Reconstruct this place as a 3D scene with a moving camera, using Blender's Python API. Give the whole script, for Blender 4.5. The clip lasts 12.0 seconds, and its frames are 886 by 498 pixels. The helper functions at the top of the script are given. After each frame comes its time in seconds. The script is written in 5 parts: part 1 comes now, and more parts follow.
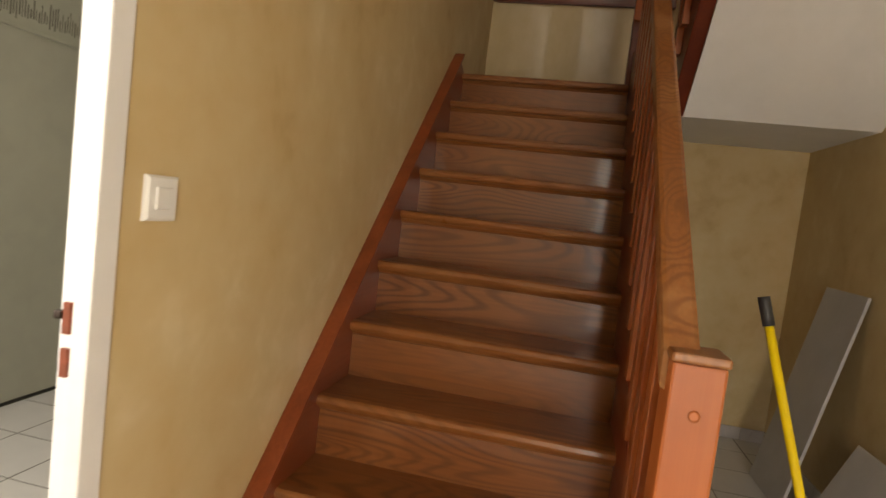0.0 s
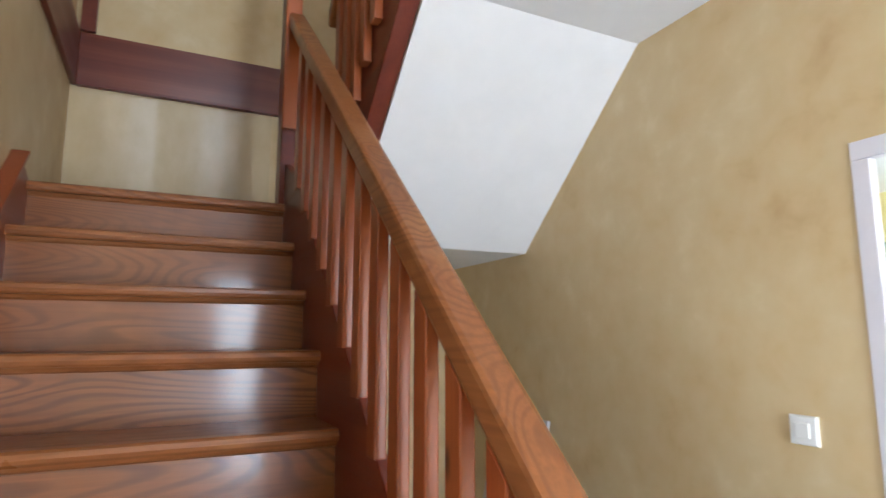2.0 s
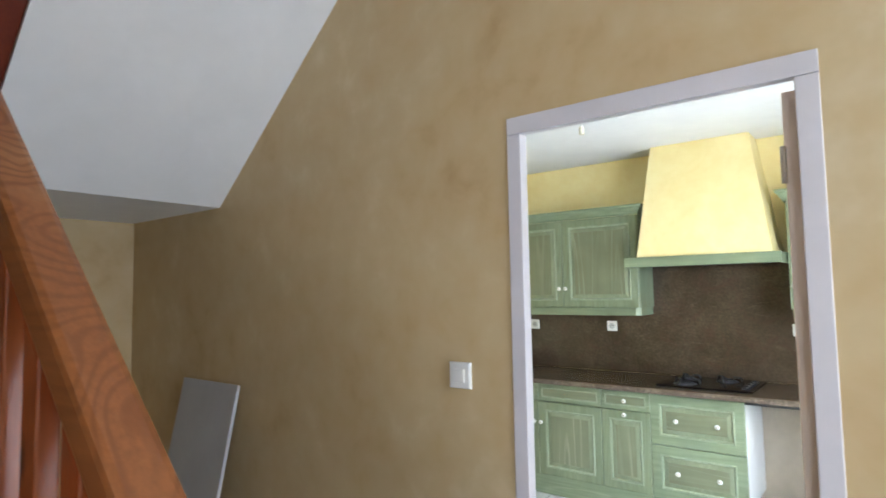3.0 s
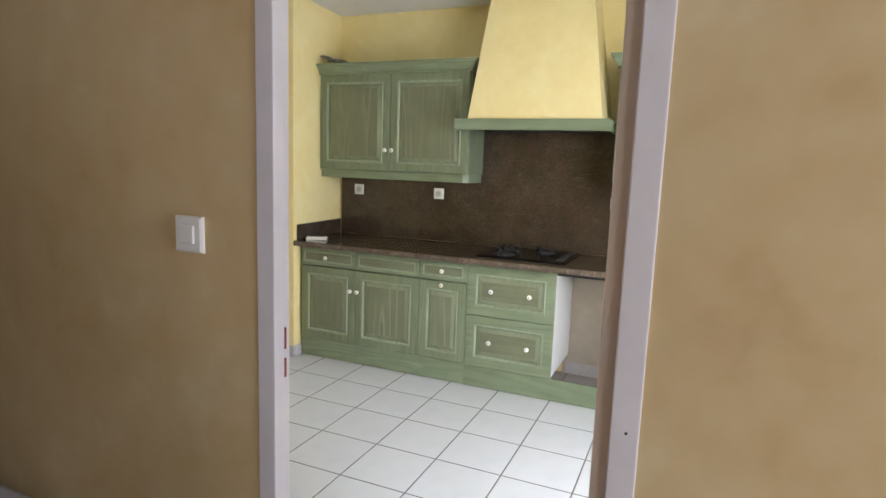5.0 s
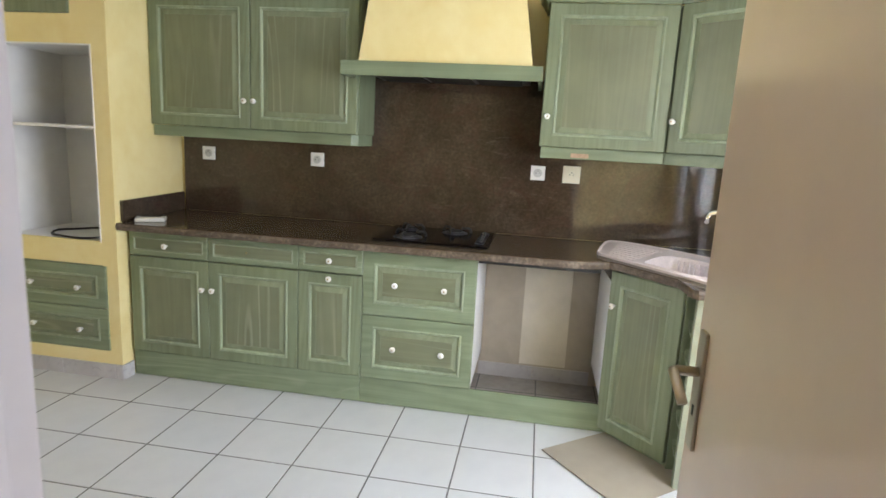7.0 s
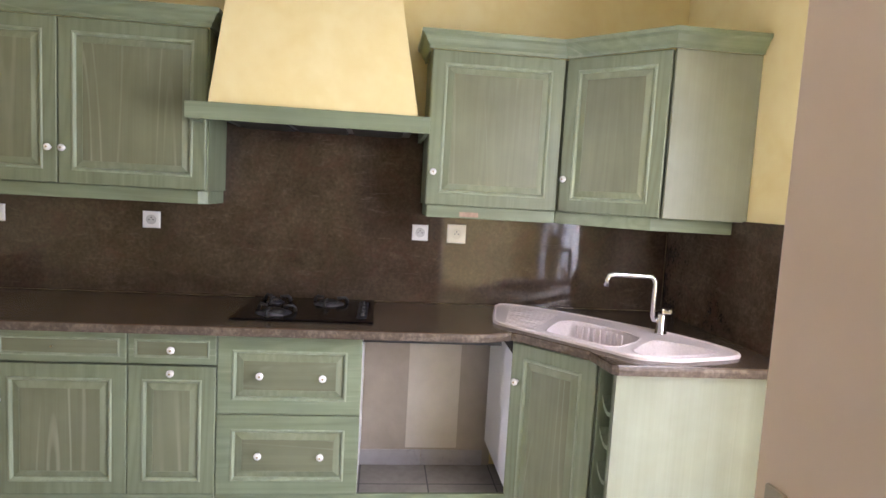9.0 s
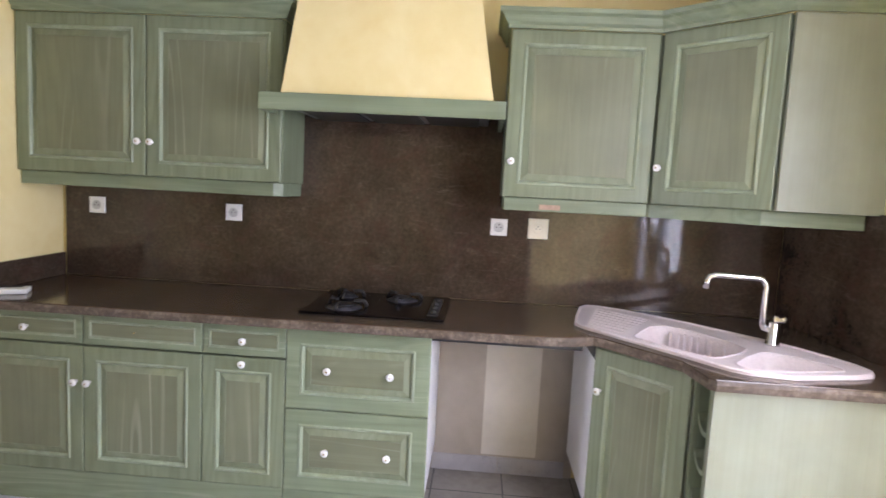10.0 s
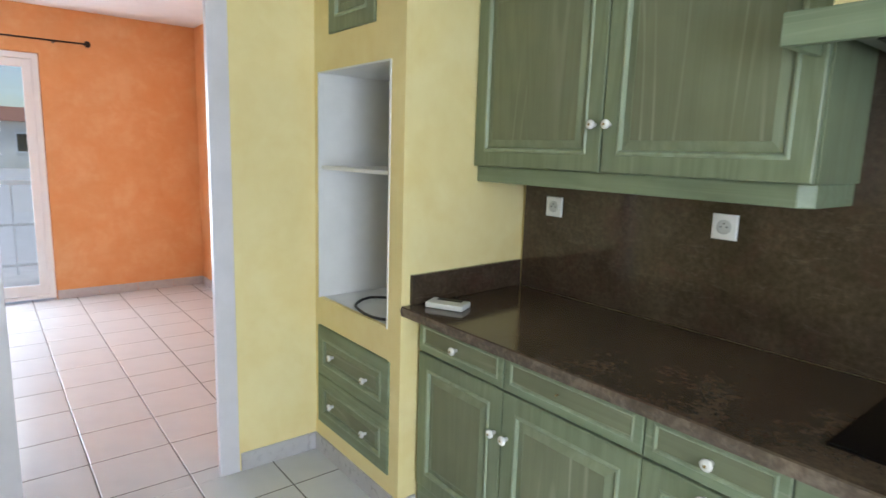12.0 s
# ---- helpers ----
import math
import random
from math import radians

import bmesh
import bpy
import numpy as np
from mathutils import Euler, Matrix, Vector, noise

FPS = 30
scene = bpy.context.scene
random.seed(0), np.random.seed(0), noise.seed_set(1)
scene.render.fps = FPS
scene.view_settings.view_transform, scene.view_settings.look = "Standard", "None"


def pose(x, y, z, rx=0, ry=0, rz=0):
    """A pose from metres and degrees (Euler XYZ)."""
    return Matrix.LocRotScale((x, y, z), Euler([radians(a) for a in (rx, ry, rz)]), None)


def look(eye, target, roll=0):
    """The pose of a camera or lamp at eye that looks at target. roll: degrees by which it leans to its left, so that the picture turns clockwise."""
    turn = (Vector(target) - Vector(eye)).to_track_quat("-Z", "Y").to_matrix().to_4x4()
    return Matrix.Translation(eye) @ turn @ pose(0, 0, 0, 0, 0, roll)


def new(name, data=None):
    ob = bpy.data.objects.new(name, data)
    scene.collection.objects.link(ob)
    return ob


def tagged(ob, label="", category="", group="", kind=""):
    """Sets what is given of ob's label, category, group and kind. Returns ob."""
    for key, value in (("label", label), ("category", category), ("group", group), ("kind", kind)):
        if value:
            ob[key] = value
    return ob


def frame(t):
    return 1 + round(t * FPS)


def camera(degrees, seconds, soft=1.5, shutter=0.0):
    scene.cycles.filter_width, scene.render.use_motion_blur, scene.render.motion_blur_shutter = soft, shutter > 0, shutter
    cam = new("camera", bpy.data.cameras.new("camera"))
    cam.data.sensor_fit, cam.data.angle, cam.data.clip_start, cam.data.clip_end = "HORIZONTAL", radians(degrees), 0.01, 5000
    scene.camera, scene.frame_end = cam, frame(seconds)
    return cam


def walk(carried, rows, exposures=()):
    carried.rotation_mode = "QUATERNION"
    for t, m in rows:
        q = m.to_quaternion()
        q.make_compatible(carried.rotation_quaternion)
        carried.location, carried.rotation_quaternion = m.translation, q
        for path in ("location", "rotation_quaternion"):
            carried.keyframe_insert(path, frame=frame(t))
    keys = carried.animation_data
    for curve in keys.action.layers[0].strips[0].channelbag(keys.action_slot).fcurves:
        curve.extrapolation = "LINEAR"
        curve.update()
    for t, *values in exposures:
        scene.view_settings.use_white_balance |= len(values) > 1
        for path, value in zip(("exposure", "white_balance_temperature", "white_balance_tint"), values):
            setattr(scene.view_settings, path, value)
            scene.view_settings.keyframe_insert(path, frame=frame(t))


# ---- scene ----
cam = camera(74.7, 12.0, shutter=0.18)
PATH = [
    (0, (0.746, 0.228, 1.351), (0.334, 2.179, 1.204), 6.8),
    (0.5, (0.773, 0.497, 1.43), (0.539, 2.483, 1.414), 6.1),
    (1, (0.766, 0.719, 1.484), (0.783, 2.716, 1.597), 4.7),
    (1.5, (0.605, 0.996, 1.536), (0.997, 2.942, 1.776), 2.5),
    (2, (0.514, 1.047, 1.568), (1.37, 2.831, 1.855), 0.0),
    (2.5, (0.579, 1.036, 1.565), (1.865, 2.546, 1.818), -1.0),
    (3, (0.685, 1.033, 1.562), (2.257, 2.261, 1.706), -1.0),
    (3.5, (0.779, 1.003, 1.533), (2.513, 1.998, 1.543), -0.0),
    (5.5, (1.376, 1.175, 1.440), (3.208, 1.903, 1.098), 2.53),
    (6, (1.534, 1.305, 1.413), (3.394, 1.930, 1.025), 2.77),
    (6.5, (1.730, 1.502, 1.424), (3.633, 1.974, 1.025), 3.2),
    (7, (1.93, 1.574, 1.413), (3.872, 1.878, 1.042), 3.1),
    (7.5, (2.117, 1.655, 1.423), (4.089, 1.711, 1.091), 3.2),
    (9.5, (2.384, 1.782, 1.454), (4.364, 1.56, 1.276), 3.2),
    (10, (2.486, 1.665, 1.419), (4.472, 1.792, 1.216), 3.0),
    (10.5, (2.66, 1.656, 1.428), (4.579, 2.155, 1.171), 2.8),
    (11, (2.877, 1.742, 1.416), (4.657, 2.608, 1.126), 2.4),
    (11.5, (3.146, 1.862, 1.441), (4.695, 3.089, 1.135), 2.2),
    (12, (3.455, 2.018, 1.461), (4.687, 3.559, 1.132), 1.8),
]
walk(cam, [(t, look(eye, target, roll)) for t, eye, target, roll in PATH],
     exposures=[(0.0, 0.20, 8800, 14), (0.6, 0.92, 8200, 14), (1.5, 1.50, 5700, 10), (2.2, 1.36, 5600, 8), (3.0, 0.70, 5600, 8), (3.7, 0.32, 5800, 10),
                (5.5, 0.07, 6200, 15), (7.0, 0.13, 6100, 14), (9.5, 0.24, 5950, 28), (10.5, 0.15, 5700, 26), (11.2, 0.12, 5750, 13), (12.0, 0.02, 5700, 7)])

# ---------- world and light ----------
world = bpy.data.worlds.new("sky")
scene.world = world
world.use_nodes = True
wn = world.node_tree.nodes
sky = wn.new("ShaderNodeTexSky")
sky.sky_type, sky.sun_disc = "NISHITA", False
sky.sun_elevation, sky.sun_rotation = radians(70), radians(180)
world.node_tree.links.new(sky.outputs[0], wn["Background"].inputs[0])
wn["Background"].inputs[1].default_value = 0.14
sun = new("sun", bpy.data.lights.new("sun", "SUN"))
sun.data.energy, sun.data.angle, sun.data.color = 2.5, radians(12), (1.0, 0.95, 0.88)
sun.matrix_world = look((0, -8.7, 24), (0, 0, 0))


def window_light(name, at, target, w, h, watts, color=(0.93, 0.97, 1.0)):
    """The sky's light in a window's opening."""
    lamp = new(name, bpy.data.lights.new(name, "AREA"))
    lamp.data.shape, lamp.data.size, lamp.data.size_y = "RECTANGLE", w, h
    lamp.data.energy, lamp.data.color = watts, color
    lamp.matrix_world = look(at, target)
    return lamp


window_light("skylight_kitchen", (3.24, 0.07, 1.22), (3.30, 3, 0.0), 1.2, 1.9, 88)
window_light("skylight_hall", (1.45, -1.35, 1.20), (0.30, 1.5, 0.95), 0.85, 1.9, 43)
window_light("skylight_living", (2.86, 8.42, 1.15), (3.1, 5, 1.0), 1.05, 2.0, 100)
# stairwell fill; the upstairs window round it is unseen and added
window_light("skylight_upstairs", (1.1, -0.30, 4.2), (1.1, 4, 3.4), 1.4, 1.1, 11)
# fill lamp in an unseen window, added to brighten the side room's wall
window_light("skylight_side_room", (-1.1, 0.20, 1.5), (-1.1, 3, 1.2), 1.0, 1.2, 34)


# ---------- materials ----------
def nodes_of(name):
    m = bpy.data.materials.new(name)
    m.use_nodes = True
    nt = m.node_tree
    return m, nt, nt.nodes["Principled BSDF"]


def add(nt, kind, inputs=(), operation=""):
    n = nt.nodes.new(kind)
    if operation:
        n.operation = operation
    for k, v in dict(inputs).items():
        if isinstance(v, bpy.types.NodeSocket):
            nt.links.new(v, n.inputs[k])
        else:
            n.inputs[k].default_value = v
    return n


def coords(nt, scale=(1, 1, 1), shuffle=0.0):
    """Object coordinates, scaled, and shifted piece by piece."""
    tc = nt.nodes.new("ShaderNodeTexCoord")
    mp = add(nt, "ShaderNodeMapping", {"Vector": tc.outputs["Object"], "Scale": scale})
    if shuffle:
        oi = nt.nodes.new("ShaderNodeObjectInfo")
        mul = add(nt, "ShaderNodeMath", {0: oi.outputs["Random"], 1: shuffle}, operation="MULTIPLY")
        cx = add(nt, "ShaderNodeCombineXYZ", {0: mul.outputs[0], 1: mul.outputs[0], 2: mul.outputs[0]})
        nt.links.new(cx.outputs[0], mp.inputs["Location"])
    return mp.outputs[0]


def ramp(nt, fac, stops):
    r = add(nt, "ShaderNodeValToRGB", {0: fac})
    r.color_ramp.elements[0].position, r.color_ramp.elements[0].color = stops[0][0], (*stops[0][1], 1)
    r.color_ramp.elements[1].position, r.color_ramp.elements[1].color = stops[-1][0], (*stops[-1][1], 1)
    for p, c in stops[1:-1]:
        r.color_ramp.elements.new(p).color = (*c, 1)
    return r.outputs[0]


def noise_tex(nt, vec, scale, detail=4.0, rough=0.55, distort=0.0):
    return add(nt, "ShaderNodeTexNoise", {"Vector": vec, "Scale": scale, "Detail": detail, "Roughness": rough, "Distortion": distort}).outputs[0]


def mix(nt, fac, a, b, how="MIX"):
    n = nt.nodes.new("ShaderNodeMix")
    n.data_type, n.blend_type = "RGBA", how
    for sock, v in ((n.inputs[0], fac), (n.inputs[6], a), (n.inputs[7], b)):
        if isinstance(v, bpy.types.NodeSocket):
            nt.links.new(v, sock)
        else:
            sock.default_value = v if isinstance(v, float) else (*v, 1)
    return n.outputs[2]


def bump(nt, bsdf, height, strength, dist=0.01):
    b = add(nt, "ShaderNodeBump", {"Height": height, "Strength": strength, "Distance": dist})
    nt.links.new(b.outputs[0], bsdf.inputs["Normal"])


def paint(name, stops, scale=2.5, rough=0.6, fine=60.0, relief=0.15, spec=0.4, mottling=0.3, rough_var=0.1):
    """Brushed or sponged wall paint: broad clouds, small clouds and a fine relief."""
    m, nt, p = nodes_of(name)
    v = coords(nt)
    broad = noise_tex(nt, v, scale, 3, 0.6, 0.6)
    small = noise_tex(nt, v, scale * 4.5, 3, 0.55, 0.2)
    part_b = add(nt, "ShaderNodeMath", {0: broad, 1: 1.0 - mottling}, operation="MULTIPLY")
    half = add(nt, "ShaderNodeMath", {0: small, 1: mottling, 2: part_b.outputs[0]}, operation="MULTIPLY_ADD")
    c = ramp(nt, half.outputs[0], stops)
    nt.links.new(c, p.inputs["Base Color"])
    rr = add(nt, "ShaderNodeMapRange", {"Value": small, "To Min": rough - rough_var, "To Max": rough + rough_var})
    nt.links.new(rr.outputs[0], p.inputs["Roughness"])
    p.inputs["Specular IOR Level"].default_value = spec
    if relief:
        bump(nt, p, noise_tex(nt, v, fine, 3), relief, 0.004)
    return m


def wood(name, stops, axis="X", scale=1.0, rough=0.3, coat=0.0, ring=9.0, knots=False, spec=0.5, relief=0.2, rings_by=0.3, lime=0.0):
    """Stained wood with its grain along one axis: growth rings, fibres, broad patches."""
    m, nt, p = nodes_of(name)
    s = {"X": (0.4, 5, 5), "Y": (5, 0.4, 5), "Z": (5, 5, 0.4)}[axis]
    v = coords(nt, [c * scale for c in s], 37.0)
    warp = noise_tex(nt, v, 0.9, 2.5, 0.45)
    sc = add(nt, "ShaderNodeMath", {0: warp, 1: ring * 6.283}, operation="MULTIPLY")
    wave = add(nt, "ShaderNodeMath", {0: sc.outputs[0]}, operation="SINE")
    unit = add(nt, "ShaderNodeMath", {0: wave.outputs[0], 1: 0.5, 2: 0.5}, operation="MULTIPLY_ADD")
    thin = add(nt, "ShaderNodeMath", {0: unit.outputs[0], 1: 0.55}, operation="POWER")
    fib = coords(nt, [c * scale * (1.6 if c < 1 else 18) for c in s], 37.0)
    fibre = noise_tex(nt, fib, 1.5, 5, 0.7)
    streak = noise_tex(nt, coords(nt, [c * scale * (0.5 if c < 1 else 3.2) for c in s], 53.0), 1.4, 3, 0.6)
    k = add(nt, "ShaderNodeMath", {0: thin.outputs[0], 1: rings_by}, operation="MULTIPLY")
    k2 = add(nt, "ShaderNodeMath", {0: fibre, 1: 0.5, 2: k.outputs[0]}, operation="MULTIPLY_ADD")
    t = add(nt, "ShaderNodeMath", {0: streak, 1: 0.5 - rings_by * 0.5, 2: k2.outputs[0]}, operation="MULTIPLY_ADD")
    c = ramp(nt, t.outputs[0], stops)
    patch = noise_tex(nt, coords(nt, (1, 1, 1), 11.0), 2.6, 4, 0.6)
    c = mix(nt, 0.4, c, ramp(nt, patch, [(0.3, (0.6, 0.58, 0.56)), (0.7, (1.25, 1.25, 1.25))]), "MULTIPLY")
    if lime:
        long = [k * scale * (0.75 if k < 1 else 0.62) for k in s]
        arch = noise_tex(nt, coords(nt, long, 71.0), 1.0, 2, 0.4, 0.2)
        lines = add(nt, "ShaderNodeMath", {0: add(nt, "ShaderNodeMath", {0: arch, 1: 120.0}, operation="MULTIPLY").outputs[0]}, operation="SINE")
        fine = add(nt, "ShaderNodeMapRange", {"Value": lines.outputs[0], "From Min": 0.72, "From Max": 1.0})
        where = noise_tex(nt, coords(nt, [k * 0.9 for k in s], 91.0), 1.2, 4, 0.6)
        some = add(nt, "ShaderNodeMapRange", {"Value": where, "From Min": 0.46, "From Max": 0.66, "To Max": lime})
        k = add(nt, "ShaderNodeMath", {0: fine.outputs[0], 1: some.outputs[0]}, operation="MULTIPLY")
        c = mix(nt, k.outputs[0], c, (0.50, 0.53, 0.41))
    if knots:
        vo = add(nt, "ShaderNodeTexVoronoi", {"Vector": coords(nt, (1.3, 3.0, 3.0) if axis == "X" else ((3.0, 1.3, 3.0) if axis == "Y" else (3.0, 3.0, 1.3)), 23.0), "Scale": 1.4})
        kf = ramp(nt, vo.outputs["Distance"], [(0.035, (1, 1, 1)), (0.075, (0, 0, 0))])
        c = mix(nt, kf, c, (0.030, 0.008, 0.004))
    nt.links.new(c, p.inputs["Base Color"])
    rr = add(nt, "ShaderNodeMapRange", {"Value": streak, "To Min": rough - 0.10, "To Max": rough + 0.14})
    nt.links.new(rr.outputs[0], p.inputs["Roughness"])
    p.inputs["Specular IOR Level"].default_value = spec
    p.inputs["Coat Weight"].default_value, p.inputs["Coat Roughness"].default_value = coat, 0.14
    bump(nt, p, fibre, relief, 0.0015)
    return m


def plain(name, color, rough=0.5, metal=0.0, spec=0.5, var=0.08, scale=12.0, relief=0.05, coat=0.0):
    m, nt, p = nodes_of(name)
    v = coords(nt, (1, 1, 1), 9.0)
    n = noise_tex(nt, v, scale, 4, 0.6)
    lo, hi = [max(0.0, c * (1 - var)) for c in color], [min(1.0, c * (1 + var)) for c in color]
    nt.links.new(ramp(nt, n, [(0.3, lo), (0.7, hi)]), p.inputs["Base Color"])
    rr = add(nt, "ShaderNodeMapRange", {"Value": n, "To Min": max(0.02, rough - 0.06), "To Max": rough + 0.06})
    nt.links.new(rr.outputs[0], p.inputs["Roughness"])
    p.inputs["Metallic"].default_value, p.inputs["Specular IOR Level"].default_value = metal, spec
    p.inputs["Coat Weight"].default_value = coat
    if relief:
        bump(nt, p, noise_tex(nt, v, scale * 6, 3), relief, 0.002)
    return m


def granite(name, lift=1.0, rough=0.04):
    """Polished brown stone: quiet clouds, fine grains, small reddish and pale flecks."""
    m, nt, p = nodes_of(name)
    v = coords(nt)
    cloud = noise_tex(nt, v, 5.0, 7, 0.62, 0.4)
    c = ramp(nt, cloud, [(0.30, [lift * k for k in (0.040, 0.028, 0.020)]), (0.50, [lift * k for k in (0.060, 0.043, 0.029)]), (0.70, [lift * k for k in (0.082, 0.060, 0.040)])])
    grain = noise_tex(nt, v, 55, 5, 0.75)
    c = mix(nt, 0.6, c, ramp(nt, grain, [(0.34, (0.55, 0.55, 0.55)), (0.5, (1.0, 1.0, 1.0)), (0.66, (1.6, 1.5, 1.4))]), "MULTIPLY")
    scuff = noise_tex(nt, coords(nt, (1, 1.6, 7)), 5.0, 7, 0.8, 0.8)
    c = mix(nt, ramp(nt, scuff, [(0.56, (0, 0, 0)), (0.74, (0.45, 0.45, 0.45))]), c, (0.20, 0.155, 0.115))
    vein = noise_tex(nt, v, 4.0, 8, 0.78, 1.2)
    c = mix(nt, ramp(nt, vein, [(0.50, (0, 0, 0)), (0.66, (0.5, 0.5, 0.5))]), c, [lift * k for k in (0.078, 0.034, 0.026)])
    nt.links.new(c, p.inputs["Base Color"])
    rr = add(nt, "ShaderNodeMapRange", {"Value": cloud, "From Min": 0.3, "From Max": 0.7, "To Min": rough, "To Max": rough * 1.8})
    nt.links.new(rr.outputs[0], p.inputs["Roughness"])
    return m


def satin(name, dark, light):
    """Satin lacquer rolled on in upright strokes, so that its shine breaks into upright bands."""
    m, nt, p = nodes_of(name)
    strokes = noise_tex(nt, coords(nt, (3.4, 3.4, 0.12)), 1.0, 1.5, 0.4)
    fine = noise_tex(nt, coords(nt, (9, 9, 5)), 1.0, 4, 0.6)
    nt.links.new(ramp(nt, fine, [(0.3, dark), (0.7, light)]), p.inputs["Base Color"])
    p.inputs["Roughness"].default_value = 0.26
    first = add(nt, "ShaderNodeBump", {"Height": strokes, "Strength": 0.8, "Distance": 0.06})
    second = add(nt, "ShaderNodeBump", {"Height": fine, "Strength": 0.15, "Distance": 0.003, "Normal": first.outputs[0]})
    nt.links.new(second.outputs[0], p.inputs["Normal"])
    return m


def pine(name, base, line, pale, axis="X", rough=0.3, coat=0.5, lines=26.0):
    """Varnished pine boards: arched growth lines on a quiet ground, worn pale patches, small dark knots."""
    m, nt, p = nodes_of(name)
    s = {"X": (0.42, 3.2, 3.2), "Y": (3.2, 0.42, 3.2), "Z": (3.2, 3.2, 0.42)}[axis]
    v = coords(nt, s, 41.0)
    field = noise_tex(nt, v, 1.15, 2.2, 0.42, 0.25)
    wave = add(nt, "ShaderNodeMath", {0: add(nt, "ShaderNodeMath", {0: field, 1: lines * 6.283}, operation="MULTIPLY").outputs[0]}, operation="SINE")
    thin = add(nt, "ShaderNodeMapRange", {"Value": wave.outputs[0], "From Min": -0.1, "From Max": 0.95, "To Max": 0.60})
    where = noise_tex(nt, coords(nt, [0.6 * k for k in s], 61.0), 1.3, 3, 0.6)
    some = add(nt, "ShaderNodeMapRange", {"Value": where, "From Min": 0.34, "From Max": 0.58, "To Min": 0.25})
    k = add(nt, "ShaderNodeMath", {0: thin.outputs[0], 1: some.outputs[0]}, operation="MULTIPLY")
    fibre = noise_tex(nt, coords(nt, [c * (2.5 if c < 1 else 26) for c in s], 37.0), 1.2, 4, 0.65)
    ground = mix(nt, 0.5, base, ramp(nt, fibre, [(0.3, [c * 0.72 for c in base]), (0.7, [c * 1.3 for c in base])]))
    wear = noise_tex(nt, coords(nt, (1, 1, 1), 19.0), 3.2, 5, 0.62)
    ground = mix(nt, ramp(nt, wear, [(0.50, (0, 0, 0)), (0.75, (0.7, 0.7, 0.7))]), ground, pale)
    c = mix(nt, k.outputs[0], ground, line)
    vo = add(nt, "ShaderNodeTexVoronoi", {"Vector": coords(nt, [1.5 if q < 1 else 3.4 for q in s], 23.0), "Scale": 1.1})
    c = mix(nt, ramp(nt, vo.outputs["Distance"], [(0.030, (0.9, 0.9, 0.9)), (0.060, (0, 0, 0))]), c, (0.035, 0.010, 0.004))
    nt.links.new(c, p.inputs["Base Color"])
    rr = add(nt, "ShaderNodeMapRange", {"Value": wear, "From Min": 0.3, "From Max": 0.7, "To Min": rough - 0.06, "To Max": rough + 0.12})
    nt.links.new(rr.outputs[0], p.inputs["Roughness"])
    p.inputs["Coat Weight"].default_value, p.inputs["Coat Roughness"].default_value = coat, 0.11
    p.inputs["Specular IOR Level"].default_value = 0.35
    bump(nt, p, fibre, 0.15, 0.0015)
    return m


OCHRE = paint("ochre_sponged_paint", [(0.30, (0.50, 0.345, 0.170)), (0.42, (0.585, 0.435, 0.232)), (0.56, (0.62, 0.485, 0.280)), (0.70, (0.70, 0.58, 0.38))], 1.7, 0.55, 30, 0.10, 0.35, mottling=0.42)
YELLOW = paint("pale_yellow_paint", [(0.34, (0.80, 0.66, 0.30)), (0.66, (0.86, 0.75, 0.40))], 3.0, 0.6, 70, 0.10, 0.3)
ORANGE = paint("orange_brushed_paint", [(0.34, (0.72, 0.325, 0.115)), (0.5, (0.74, 0.355, 0.14)), (0.66, (0.77, 0.41, 0.185))], 4.0, 0.6, 60, 0.2, 0.3)
CREAM = satin("cream_satin_paint", (0.54, 0.42, 0.245), (0.60, 0.48, 0.295))
WHITE_WALL = paint("white_ceiling_paint", [(0.34, (0.78, 0.78, 0.79)), (0.66, (0.83, 0.83, 0.84))], 3.0, 0.75, 90, 0.12, 0.3)
TAUPE_WALL = paint("bare_taupe_plaster", [(0.34, (0.44, 0.385, 0.315)), (0.66, (0.55, 0.49, 0.41))], 2.5, 0.7, 40, 0.2, 0.2)
GREY_PANEL = paint("grey_green_lacquer", [(0.34, (0.30, 0.31, 0.27)), (0.66, (0.35, 0.36, 0.31))], 2.0, 0.45, 60, 0.05, 0.4)
TRIM = plain("lavender_white_gloss", (0.70, 0.67, 0.71), 0.35, var=0.05, scale=6, relief=0.03)
WHITE = plain("white_gloss_paint", (0.80, 0.80, 0.80), 0.35, var=0.03, relief=0.02)
PLASTIC = plain("white_plastic", (0.80, 0.80, 0.78), 0.3, var=0.02, relief=0)
IVORY = plain("ivory_plastic", (0.72, 0.68, 0.55), 0.35, var=0.02, relief=0)
DARK = plain("dark_gap", (0.015, 0.014, 0.013), 0.6, var=0.1, relief=0)
STEP = pine("varnished_pine_step", (0.205, 0.068, 0.019), (0.070, 0.019, 0.006), (0.30, 0.115, 0.037), "X", 0.38, 0.5, 44.0)
NOSE = pine("worn_pine_nosing", (0.245, 0.087, 0.027), (0.15, 0.048, 0.014), (0.36, 0.165, 0.066), "X", 0.32, 0.3, 30.0)
STRING = wood("red_mahogany_stain", [(0.25, (0.075, 0.009, 0.003)), (0.55, (0.125, 0.016, 0.005)), (0.8, (0.175, 0.030, 0.009))], "Y", 0.7, 0.36, 0.05, 6, rings_by=0.15)
REDRAIL = wood("orange_red_stain", [(0.25, (0.14, 0.026, 0.008)), (0.55, (0.22, 0.046, 0.014)), (0.8, (0.29, 0.076, 0.026))], "Y", 0.8, 0.34, 0.1, 6, rings_by=0.15)
